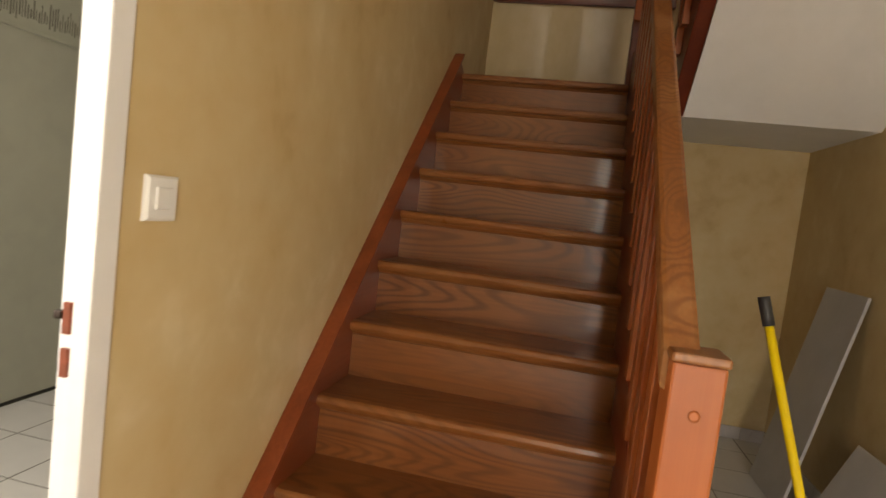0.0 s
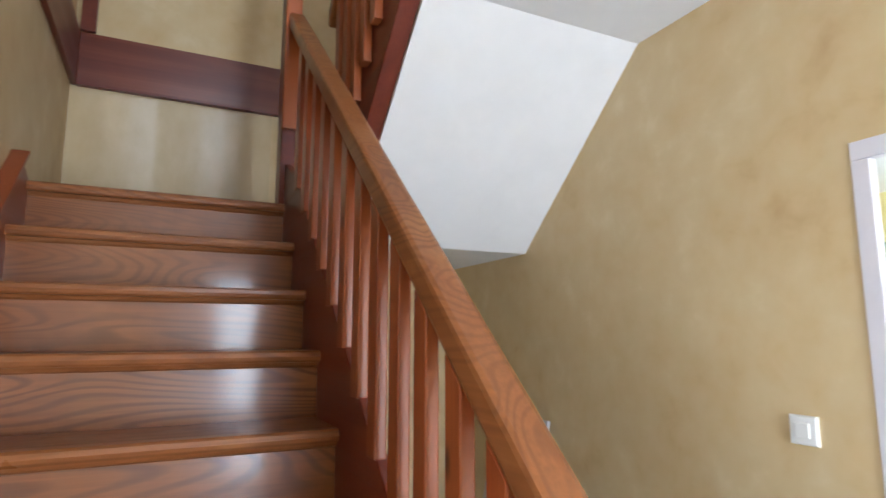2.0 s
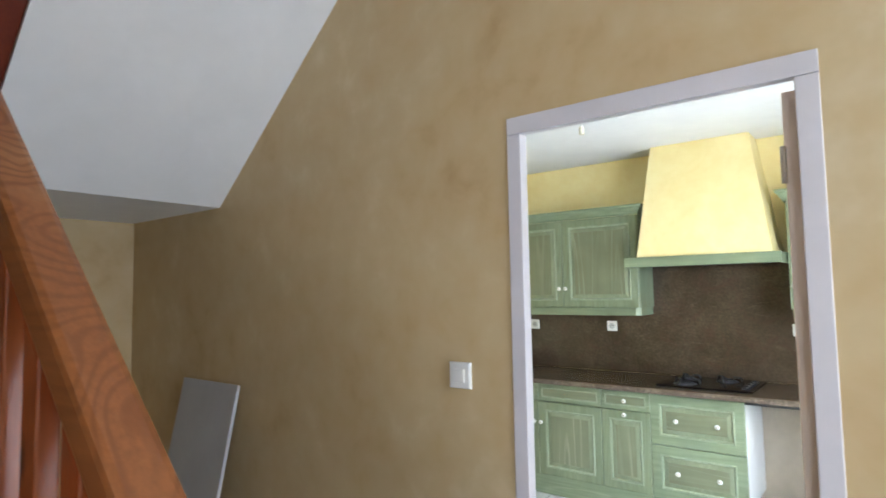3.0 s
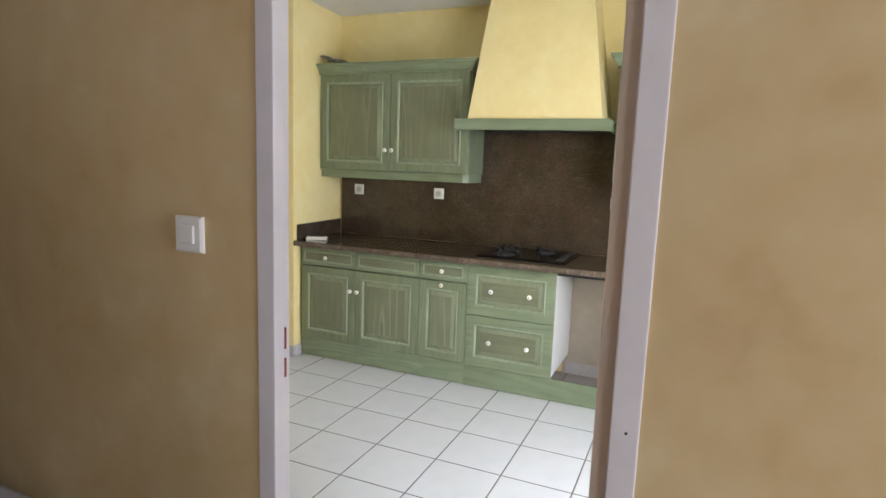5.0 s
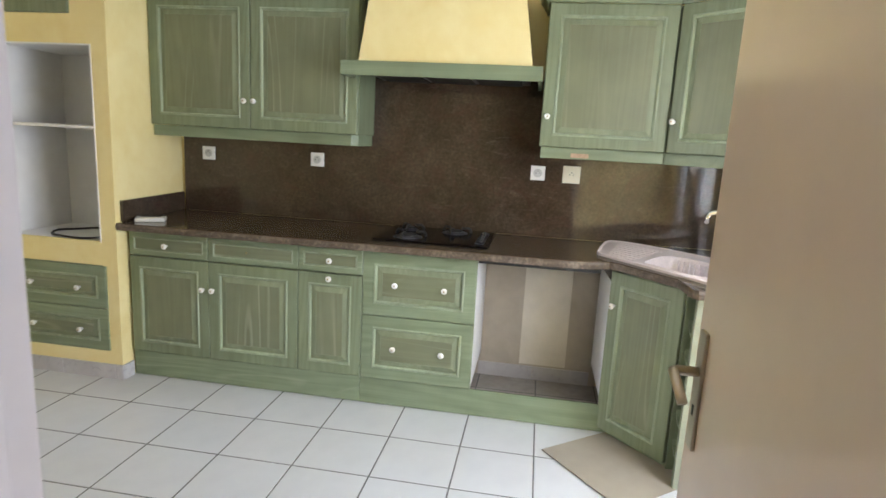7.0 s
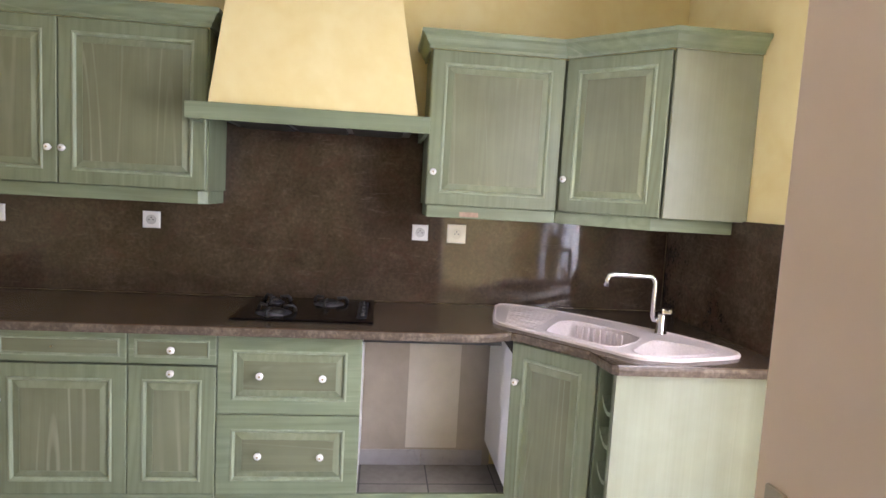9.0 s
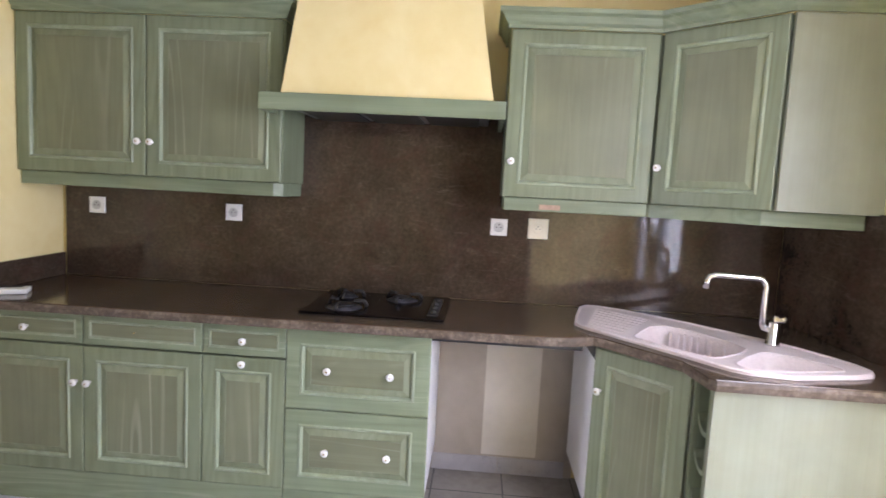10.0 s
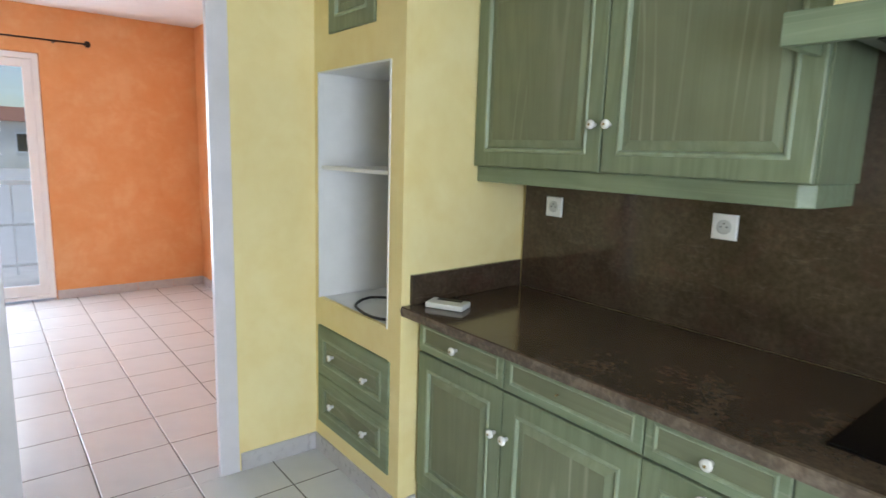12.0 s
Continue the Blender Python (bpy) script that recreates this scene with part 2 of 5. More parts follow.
SLAT = wood("stained_baluster_wood", [(0.25, (0.155, 0.028, 0.007)), (0.55, (0.245, 0.053, 0.012)), (0.8, (0.33, 0.090, 0.023))], "Z", 0.8, 0.30, 0.2, 6, True, rings_by=0.2)
HANDRAIL = pine("worn_pine_handrail", (0.235, 0.084, 0.025), (0.15, 0.048, 0.014), (0.43, 0.215, 0.092), "Y", 0.36, 0.15, 34.0)
NEWEL = wood("orange_stained_newel", [(0.25, (0.30, 0.070, 0.015)), (0.55, (0.36, 0.092, 0.022)), (0.8, (0.41, 0.120, 0.033))], "Z", 0.6, 0.42, 0.0, 4, rings_by=0.1)
BAND = wood("dark_red_stain", [(0.25, (0.085, 0.014, 0.006)), (0.55, (0.135, 0.024, 0.010)), (0.8, (0.18, 0.042, 0.020))], "X", 0.7, 0.30, 0.15, 9, rings_by=0.3)
SAGE_V = wood("limed_sage_oak_upright", [(0.15, (0.141, 0.163, 0.089)), (0.5, (0.177, 0.210, 0.124)), (0.72, (0.209, 0.251, 0.157)), (0.95, (0.324, 0.369, 0.264))], "Z", 1.1, 0.42, 0.0, 16, relief=0.15, rings_by=0.2)
SAGE_H = wood("limed_sage_oak_level", [(0.15, (0.145, 0.176, 0.099)), (0.5, (0.186, 0.228, 0.138)), (0.72, (0.221, 0.273, 0.173)), (0.95, (0.332, 0.387, 0.280))], "Y", 1.1, 0.42, 0.0, 12, relief=0.15, rings_by=0.2, lime=0.2)
SAGE_P = wood("limed_sage_panel", [(0.15, (0.146, 0.160, 0.090)), (0.5, (0.174, 0.188, 0.112)), (0.72, (0.196, 0.215, 0.131)), (0.95, (0.274, 0.306, 0.209))], "Z", 0.9, 0.42, 0.0, 18, relief=0.15, rings_by=0.14, lime=0.42)
SAGE_HX = wood("limed_sage_oak_rail", [(0.15, (0.145, 0.176, 0.099)), (0.5, (0.186, 0.228, 0.138)), (0.72, (0.221, 0.273, 0.173)), (0.95, (0.332, 0.387, 0.280))], "X", 1.1, 0.42, 0.0, 12, relief=0.15, rings_by=0.2, lime=0.2)
SAGE_PX = wood("limed_sage_drawer_panel", [(0.15, (0.146, 0.160, 0.090)), (0.5, (0.174, 0.188, 0.112)), (0.72, (0.196, 0.215, 0.131)), (0.95, (0.274, 0.306, 0.209))], "X", 0.9, 0.42, 0.0, 18, relief=0.15, rings_by=0.14, lime=0.42)
SAGE_B = wood("limed_sage_bevel", [(0.2, (0.174, 0.201, 0.119)), (0.55, (0.213, 0.246, 0.153)), (0.9, (0.290, 0.331, 0.231))], "Z", 1.2, 0.4, 0.0, 12, relief=0.15, rings_by=0.15)
# pale from lime, and lifted further to paint in the mouldings' highlights
SAGE_M = wood("pale_limed_moulding", [(0.2, (0.217, 0.257, 0.163)), (0.55, (0.277, 0.326, 0.220)), (0.9, (0.404, 0.458, 0.342))], "Z", 1.2, 0.36, 0.0, 8, relief=0.12, rings_by=0.15)
SAGE_L = wood("pale_green_end_panel", [(0.2, (0.225, 0.248, 0.175)), (0.55, (0.262, 0.284, 0.207)), (0.9, (0.313, 0.333, 0.253))], "Z", 0.8, 0.34, 0.0, 5, relief=0.1, rings_by=0.1)
STONE = granite("polished_brown_granite")
TOPSTONE = granite("worn_brown_granite", 1.35, 0.09)
ROUGH_STONE = paint("rough_hewn_stone_edge", [(0.34, (0.062, 0.044, 0.032)), (0.5, (0.105, 0.078, 0.056)), (0.66, (0.20, 0.155, 0.115))], 14.0, 0.5, 60, 0.8, 0.4, mottling=0.5)
PORCELAIN = plain("white_porcelain", (0.82, 0.81, 0.78), 0.12, var=0.02, relief=0)
SCREW = plain("brass_screw", (0.35, 0.26, 0.12), 0.35, 1.0, relief=0)
CHROME = plain("chrome", (0.75, 0.75, 0.77), 0.10, 1.0, var=0.02, relief=0)
NICKEL = plain("worn_nickel", (0.52, 0.46, 0.37), 0.38, 1.0, var=0.1, relief=0)
SINK = plain("pinkish_composite", (0.70, 0.62, 0.61), 0.30, var=0.08, scale=90, relief=0.05)
BLACKGLASS = plain("black_enamel", (0.003, 0.003, 0.004), 0.12, spec=0.18, var=0.1, relief=0)
DARKSTEEL = plain("dull_burner_steel", (0.13, 0.13, 0.15), 0.38, 0.9, var=0.25, relief=0.05)
CASTIRON = plain("cast_iron", (0.018, 0.017, 0.016), 0.5, var=0.2, relief=0.2)
ALU = plain("dull_aluminium", (0.33, 0.33, 0.34), 0.38, 1.0, var=0.12, relief=0.05)
DOORPAINT = plain("beige_door_lacquer", (0.87, 0.72, 0.59), 0.18, var=0.04, scale=3, relief=0.03, spec=0.5)
CARDBOARD = plain("beige_cardboard", (0.34, 0.30, 0.24), 0.75, var=0.08, scale=5, relief=0.1)
BOARD = plain("grey_white_board", (0.52, 0.52, 0.54), 0.6, var=0.07, scale=4, relief=0.05)
YELLOWPOLE = plain("yellow_plastic_coat", (0.75, 0.56, 0.02), 0.35, var=0.06, relief=0)
BLACKRUBBER = plain("black_rubber", (0.02, 0.02, 0.022), 0.5, relief=0.05)
RUST = plain("rusty_strike", (0.22, 0.055, 0.028), 0.6, 0.3, var=0.25, scale=60, relief=0.1)
GROUT = plain("grey_grout", (0.15, 0.148, 0.148), 0.9, var=0.2, scale=40, relief=0.2)
TILE = paint("white_floor_tile", [(0.34, (0.60, 0.61, 0.63)), (0.66, (0.66, 0.67, 0.685))], 3.0, 0.30, 9, 0, 0.5, rough_var=0.05)
DARK_TILE = paint("brown_grey_floor_tile", [(0.34, (0.27, 0.245, 0.22)), (0.66, (0.40, 0.37, 0.33))], 6.0, 0.45, 30, 0.1, 0.4)
SKIRT_TILE = paint("grey_skirting_tile", [(0.34, (0.46, 0.44, 0.46)), (0.66, (0.54, 0.52, 0.53))], 7.0, 0.3, 40, 0, 0.5)
IRON = plain("dark_iron_rod", (0.03, 0.018, 0.014), 0.4, 0.6, relief=0)
RAILING = plain("grey_painted_railing", (0.45, 0.47, 0.48), 0.5, relief=0)
CONCRETE = plain("pale_concrete", (0.55, 0.54, 0.52), 0.85, var=0.15, scale=6, relief=0.2)
RENDER = plain("pale_facade_render", (0.70, 0.68, 0.64), 0.9, var=0.08, scale=3, relief=0.2)
ROOF = plain("clay_roof", (0.30, 0.14, 0.09), 0.8, var=0.2, scale=8, relief=0.2)
GRASS = plain("grass", (0.10, 0.13, 0.05), 0.95, var=0.4, scale=3, relief=0.3)
GLASS, gnt, gp = nodes_of("window_glass")
gp.inputs["Transmission Weight"].default_value, gp.inputs["Roughness"].default_value, gp.inputs["IOR"].default_value = 1.0, 0.0, 1.45


# ---------- mesh helpers ----------
def box(bm, x0, x1, y0, y1, z0, z1, bev=0.0):
    r = bmesh.ops.create_cube(bm, size=1.0)
    for v in r["verts"]:
        v.co = Vector((x0 + (v.co.x + 0.5) * (x1 - x0), y0 + (v.co.y + 0.5) * (y1 - y0), z0 + (v.co.z + 0.5) * (z1 - z0)))
    if bev:
        es = list({e for v in r["verts"] for e in v.link_edges})
        bmesh.ops.bevel(bm, geom=es, offset=bev, segments=2, affect="EDGES", profile=0.6)
    return bm


def boxes(*specs):
    bm = bmesh.new()
    for s in specs:
        box(bm, *s)
    return bm


def prism(bm, pts, axis, a, b, bev=0.0):
    """A polygon, given in the two other axes, drawn out along an axis from a to b."""
    def co(p, q):
        return {"x": (q, p[0], p[1]), "y": (p[0], q, p[1]), "z": (p[0], p[1], q)}[axis]
    lo, hi = [bm.verts.new(co(p, a)) for p in pts], [bm.verts.new(co(p, b)) for p in pts]
    fs = [bm.faces.new(lo), bm.faces.new(hi)]
    n = len(pts)
    for i in range(n):
        fs.append(bm.faces.new((lo[i], lo[(i + 1) % n], hi[(i + 1) % n], hi[i])))
    bmesh.ops.recalc_face_normals(bm, faces=fs)
    if bev:
        bmesh.ops.bevel(bm, geom=list({e for f in fs for e in f.edges}), offset=bev, segments=2, affect="EDGES", profile=0.6)
    return bm


def frames_loft(bm, rings, cap=True, back=False):
    """Nested upright rectangles (x0, x1, z0, z1, y), joined ring to ring."""
    rows = []
    for x0, x1, z0, z1, y in rings:
        rows.append([bm.verts.new(c) for c in ((x0, y, z0), (x1, y, z0), (x1, y, z1), (x0, y, z1))])
    for a, b in zip(rows, rows[1:]):
        for i in range(4):
            bm.faces.new((a[i], a[(i + 1) % 4], b[(i + 1) % 4], b[i]))
    if cap:
        bm.faces.new(rows[-1])
    if back:
        bm.faces.new(rows[0][::-1])
    bmesh.ops.recalc_face_normals(bm, faces=bm.faces[:])
    return bm


def lathe(bm, profile, m, n=14):
    """A profile of (radius, height) turned about the local z axis of m."""
    rows = []
    for r, h in profile:
        rows.append([bm.verts.new(m @ Vector((r * math.cos(2 * math.pi * i / n), r * math.sin(2 * math.pi * i / n), h))) for i in range(n)])
    fs = [bm.faces.new(rows[0]), bm.faces.new(rows[-1])]
    for a, b in zip(rows, rows[1:]):
        for i in range(n):
            fs.append(bm.faces.new((a[i], a[(i + 1) % n], b[(i + 1) % n], b[i])))
    bmesh.ops.recalc_face_normals(bm, faces=fs)
    for f in fs[2:]:
        f.smooth = True
    return fs


def tube(bm, pts, r, n=10, closed=False):
    """A round bar along a line of points."""
    pts = [Vector(p) for p in pts]
    rows, side, last = [], None, len(pts) - 1
    for i, p in enumerate(pts):
        a = pts[i - 1] if (i or closed) else p
        b = pts[(i + 1) % len(pts)] if (i < last or closed) else p
        d = (b - a).normalized()
        side = (side - d * side.dot(d)).normalized() if side else d.orthogonal().normalized()
        up = d.cross(side)
        rows.append([bm.verts.new(p + r * (math.cos(2 * math.pi * k / n) * side + math.sin(2 * math.pi * k / n) * up)) for k in range(n)])
    pairs = list(zip(rows, rows[1:])) + ([(rows[-1], rows[0])] if closed else [])
    fs = [bm.faces.new((a[k], a[(k + 1) % n], b[(k + 1) % n], b[k])) for a, b in pairs for k in range(n)]
    for f in fs:
        f.smooth = True
    if not closed:
        fs += [bm.faces.new(rows[0]), bm.faces.new(rows[-1])]
    bmesh.ops.recalc_face_normals(bm, faces=fs)
    return bm


def mesh_of(name, bm, *mats):
    me = bpy.data.meshes.new(name)
    bm.to_mesh(me)
    bm.free()
    for m in mats:
        me.materials.append(m)
    return me


def part(name, bm, material, parent, label="", m=None):
    """One mesh under a thing or a part, in its parent's coordinates."""
    ob = new(name, bm if isinstance(bm, bpy.types.Mesh) else mesh_of(name, bm, *(material if isinstance(material, tuple) else (material,))))
    ob.parent = parent
    if m:
        ob.matrix_basis = m
    return tagged(ob, label)


def thing(name, label, category, m=None, group="", kind=""):
    """An Empty at a thing's base, to hold its parts."""
    ob = new(name)
    ob.empty_display_size = 0.1
    if m:
        ob.matrix_basis = m
    return tagged(ob, label, category, group, kind)


def solid(name, bm, material, label, category="", kind="", group="", m=None):
    """A thing, or a piece of the setting, of one mesh."""
    ob = new(name, mesh_of(name, bm, *(material if isinstance(material, tuple) else (material,))))
    if m:
        ob.matrix_basis = m
    return tagged(ob, label, category, group, kind)


def setting(name, bm, material, label, category="wall"):
    return solid(name, bm, material, label, category, "structure")


# ---------- plan ----------
HALL_R, KIT_L = 2.22, 2.296          # the wall between hall and kitchen
BACK, SPLASH = 5.34, 5.323          # kitchen back wall, and the stone on it
KIT_S, KIT_N = 0.225, 4.48           # kitchen side walls
KIT_CEIL, HALL_CEIL = 2.617, 2.755
STAIR_END = 4.50
DOOR_A, DOOR_B, DOOR_H = 1.195, 1.922, 2.04
PITCH = 0.3435                      # floor tiles
LIV_X, LIV_Y = 5.24, 8.33

# walls of the hall
setting("wall_hall_west", boxes((-0.075, 0, 1.077, 4.6, 0, 5.3), (-0.075, 0, 0.143, 1.075, 2.074, 5.3), (-0.075, 0, -1.5, 0.143, 0, 5.3)), OCHRE, "ochre sponge-painted hall wall with a doorway")
setting("wall_hall_east", boxes((HALL_R, HALL_R + 0.04, DOOR_B + 0.046, 4.6, 0, 5.3), (HALL_R, HALL_R + 0.04, -1.5, DOOR_A - 0.049, 0, 5.3),
                                (HALL_R, HALL_R + 0.04, DOOR_A - 0.049, DOOR_B + 0.046, DOOR_H + 0.054, 5.3)), OCHRE, "ochre sponge-painted wall with the kitchen doorway")
setting("wall_kitchen_west", boxes((HALL_R + 0.044, KIT_L, DOOR_B + 0.046, KIT_N, 0, KIT_CEIL), (HALL_R + 0.044, KIT_L, KIT_S, DOOR_A - 0.049, 0, KIT_CEIL),
                                   (HALL_R + 0.044, KIT_L, DOOR_A - 0.049, DOOR_B + 0.046, DOOR_H + 0.054, KIT_CEIL)), YELLOW, "pale yellow kitchen wall beside the doorway")
setting("wall_stair_end", boxes((0, HALL_R, STAIR_END, STAIR_END + 0.1, 0, 2.05), (1.03, HALL_R, STAIR_END, STAIR_END + 0.1, 2.05, 5.3), (0, 1.03, STAIR_END, STAIR_END + 0.1, 2.88, 5.3)), OCHRE, "ochre painted wall behind the stair landing")
setting("wall_landing", boxes((0, 1.03, STAIR_END - 0.001, STAIR_END + 0.1, 2.05, 2.88)), CREAM, "cream gloss painted wall panel above the landing")
setting("wall_hall_south", boxes((0, 0.90, -1.5, -1.4, 0, HALL_CEIL), (1.90, HALL_R, -1.5, -1.4, 0, HALL_CEIL), (0.90, 1.90, -1.5, -1.4, 2.3, HALL_CEIL)), OCHRE, "ochre painted entrance wall with a glazed door opening")
setting("ceiling_hall", boxes((1.20, HALL_R, -1.4, 2.735, HALL_CEIL, 2.88), (0, 1.20, -1.4, 1.3, HALL_CEIL, 2.88)), WHITE_WALL, "white painted hall ceiling", "ceiling")
setting("ceiling_stairwell", boxes((-0.1, 2.32, -0.5, 4.6, 5.3, 5.4)), WHITE_WALL, "white ceiling over the stairwell", "ceiling")
setting("wall_upstairs_south", boxes((0, 0.4, -0.5, -0.4, 2.88, 5.3), (1.8, HALL_R, -0.5, -0.4, 2.88, 5.3), (0.4, 1.8, -0.5, -0.4, 2.88, 3.65), (0.4, 1.8, -0.5, -0.4, 4.75, 5.3)), OCHRE, "ochre upstairs wall with an added window opening")

# walls of the kitchen
setting("wall_kitchen_east", boxes((BACK, BACK + 0.1, KIT_S - 0.1, KIT_N + 0.1, 0, KIT_CEIL)), YELLOW, "pale yellow wall behind the kitchen units")
setting("wall_kitchen_south", boxes((KIT_L, 2.57, KIT_S - 0.1, KIT_S, 0, KIT_CEIL), (3.89, BACK, KIT_S - 0.1, KIT_S, 0, KIT_CEIL), (2.57, 3.89, KIT_S - 0.1, KIT_S, 2.2, KIT_CEIL)), YELLOW, "pale yellow wall beside the sink with a garden door opening")
setting("wall_kitchen_north", boxes((4.279, BACK, KIT_N, KIT_N + 0.04, 0, KIT_CEIL), (KIT_L, 3.398, KIT_N, KIT_N + 0.04, 0, KIT_CEIL), (3.398, 4.279, KIT_N, KIT_N + 0.04, 2.124, KIT_CEIL)), YELLOW, "pale yellow wall with the doorway to the living room")
setting("ceiling_kitchen", boxes((KIT_L, BACK, KIT_S, KIT_N, KIT_CEIL, KIT_CEIL + 0.1)), WHITE_WALL, "white painted kitchen ceiling", "ceiling")

# built-in column with niche, front towards the room
CF = 4.66
col = setting("wall_column", boxes((CF, CF + 0.02, 3.766, 3.858, 0, KIT_CEIL), (CF, CF + 0.02, 4.44, KIT_N, 0, KIT_CEIL), (CF, CF + 0.02, 3.858, 4.44, 0.645, 0.775),
                                   (CF, CF + 0.02, 3.858, 4.44, 1.788, 1.935), (CF, CF + 0.02, 3.858, 3.965, 1.935, KIT_CEIL), (CF, CF + 0.02, 4.335, 4.44, 1.935, KIT_CEIL),
                                   (CF, CF + 0.02, 3.965, 4.335, 2.50, KIT_CEIL), (CF, CF + 0.02, 3.858, 4.44, 0, 0.16)), YELLOW, "pale yellow built-in column with an open niche")
part("side_wall", prism(bmesh.new(), [(CF + 0.0205, 3.7665), (BACK - 0.001, 3.812), (BACK - 0.001, 3.84), (CF + 0.0205, 3.84)], "z", 0, KIT_CEIL), YELLOW, col)
part("niche_lining", boxes((CF + 0.022, CF + 0.46, 3.842, 3.858, 0.760, 1.80), (CF + 0.022, CF + 0.46, 4.44, 4.456, 0.760, 1.80), (CF + 0.46, CF + 0.475, 3.842, 4.456, 0.760, 1.80),
                           (CF + 0.022, CF + 0.46, 3.858, 4.44, 0.760, 0.775), (CF + 0.022, CF + 0.46, 3.858, 4.44, 1.788, 1.80)), WHITE, col, "white painted niche lining")
part("niche_edge", boxes((CF - 0.004, CF + 0.022, 3.855, 3.862, 0.772, 1.79), (CF - 0.004, CF + 0.022, 4.436, 4.443, 0.772, 1.79), (CF - 0.004, CF + 0.022, 3.862, 4.436, 1.784, 1.791)), WHITE, col)
part("niche_shelf", boxes((CF + 0.008, CF + 0.459, 3.859, 4.439, 1.368, 1.384, 0.003)), WHITE, col, "white niche shelf")

# living room
setting("wall_living_north", boxes((3.935, LIV_X, LIV_Y, LIV_Y + 0.2, 0, 2.6), (1.2, 2.3, LIV_Y, LIV_Y + 0.2, 0, 2.6), (2.3, 3.935, LIV_Y, LIV_Y + 0.2, 2.2, 2.6)), ORANGE, "orange brushed living room wall around a window door")
setting("wall_living_east", boxes((LIV_X, LIV_X + 0.1, KIT_N + 0.1, LIV_Y + 0.2, 0, 2.6)), ORANGE, "orange brushed living room wall")
setting("wall_living_west", boxes((1.1, 1.2, KIT_N + 0.1, LIV_Y + 0.2, 0, 2.6)), ORANGE, "orange living room side wall")
setting("wall_living_south", boxes((4.279, LIV_X, KIT_N + 0.044, KIT_N + 0.1, 0, 2.6), (1.2, 3.398, KIT_N + 0.044, KIT_N + 0.1, 0, 2.6), (3.398, 4.279, KIT_N + 0.044, KIT_N + 0.1, 2.124, 2.6)), ORANGE, "orange living room wall around the kitchen doorway")
setting("ceiling_living", boxes((1.1, LIV_X, KIT_N + 0.044, LIV_Y, 2.6, 2.7)), WHITE_WALL, "white living room ceiling", "ceiling")

# side room seen through the hall's west doorway
setting("wall_side_room_west", boxes((-2.2, -2.09, 0, 4.0, 0, 2.6)), GREY_PANEL, "grey-green painted wall of the side room")
setting("wall_side_room_north", boxes((-2.09, -0.1, 3.9, 4.0, 0, 2.6)), GREY_PANEL, "grey side room end wall")
setting("wall_side_room_south", boxes((-2.09, -1.7, 0, 0.1, 0, 2.6), (-0.5, -0.1, 0, 0.1, 0, 2.6), (-1.7, -0.5, 0, 0.1, 0, 0.8), (-1.7, -0.5, 0, 0.1, 2.2, 2.6)), GREY_PANEL, "grey side room wall with an added window opening")
setting("ceiling_side_room", boxes((-2.2, -0.1, 0, 4.0, 2.6, 2.7)), WHITE_WALL, "white side room ceiling", "ceiling")

# ground outside
setting("ground", boxes((-400, 400, -400, 400, -0.6, -0.25)), GRASS, "grassy ground outside the house", "ground")


setting("pavement", boxes((-25, 35, 10.2, 43, -0.249, -0.20)), CONCRETE, "pale concrete forecourt before the house opposite", "pavement")


# ---------- door frames ----------
def door_frame(name, label, axis_x, a, b, h, x0, x1, mat=TRIM, width=0.047, flip=False):
    """A rebated frame in a wall between x0 and x1, opening from a to b in y; the rebate lies at x1, or at x0 if flipped."""
    t = thing(name, label, "door frame", kind="structure")
    m = Matrix.Identity(4)
    if flip:
        m = Matrix.Translation((x0 + x1, 0, 0)) @ Matrix.Scale(-1, 4, (1, 0, 0))
    if not axis_x:
        m = Matrix(((0, 1, 0, 0), (1, 0, 0, 0), (0, 0, 1, 0), (0, 0, 0, 1))) @ m
    def put(n, bm):
        bm.transform(m)
        bmesh.ops.recalc_face_normals(bm, faces=bm.faces[:])
        return part(n, bm, mat, t)
    mid, r = x0 + 0.030, 0.024
    o = width
    for q0, q1, q2 in ((b, b + o, b + r), (a, a - o - 0.002, a)):
        lo, hi = min(q0, q1), max(q0, q1)
        put("jamb", boxes((x0 - 0.005, mid, lo, hi, 0, h, 0.003)))
        lo, hi = min(q2, q1), max(q2, q1)
        put("rebate", boxes((mid + 0.0005, x1 + 0.002, lo, hi, 0, h + r, 0.003)))
    put("head", boxes((x0 - 0.005, mid, a - o - 0.002, b + o, h + 0.001, h + 0.055, 0.003)))
    put("head_rebate", boxes((mid + 0.0005, x1 + 0.006, a - o - 0.002, b + o, h + r + 0.001, h + 0.056, 0.003)))
    return t


kd = door_frame("door_frame_kitchen", "lavender-white painted metal door frame", True, DOOR_A, DOOR_B, DOOR_H, HALL_R, KIT_L)
for z0, z1 in ((1.030, 1.082), (0.962, 1.008)):
    part("strike_slot", boxes((2.270, 2.281, DOOR_B + 0.019, DOOR_B + 0.027, z0, z1, 0.001)), RUST, kd, "dark rusty lock slot")
for z in (0.62, 1.02):
    part("nail_mark", boxes((HALL_R - 0.007, HALL_R - 0.004, DOOR_A - 0.03, DOOR_A - 0.025, z, z + 0.004)), DARK, kd)
ld = door_frame("door_frame_living", "lavender-grey painted frame of the living room doorway", False, 3.49, 4.195, 2.07, KIT_N, KIT_N + 0.1, width=0.085)
sd = door_frame("door_frame_side_room", "white painted metal door frame in the hall", True, 0.20, 1.026, 2.02, -0.075, 0.0, WHITE, 0.05, True)
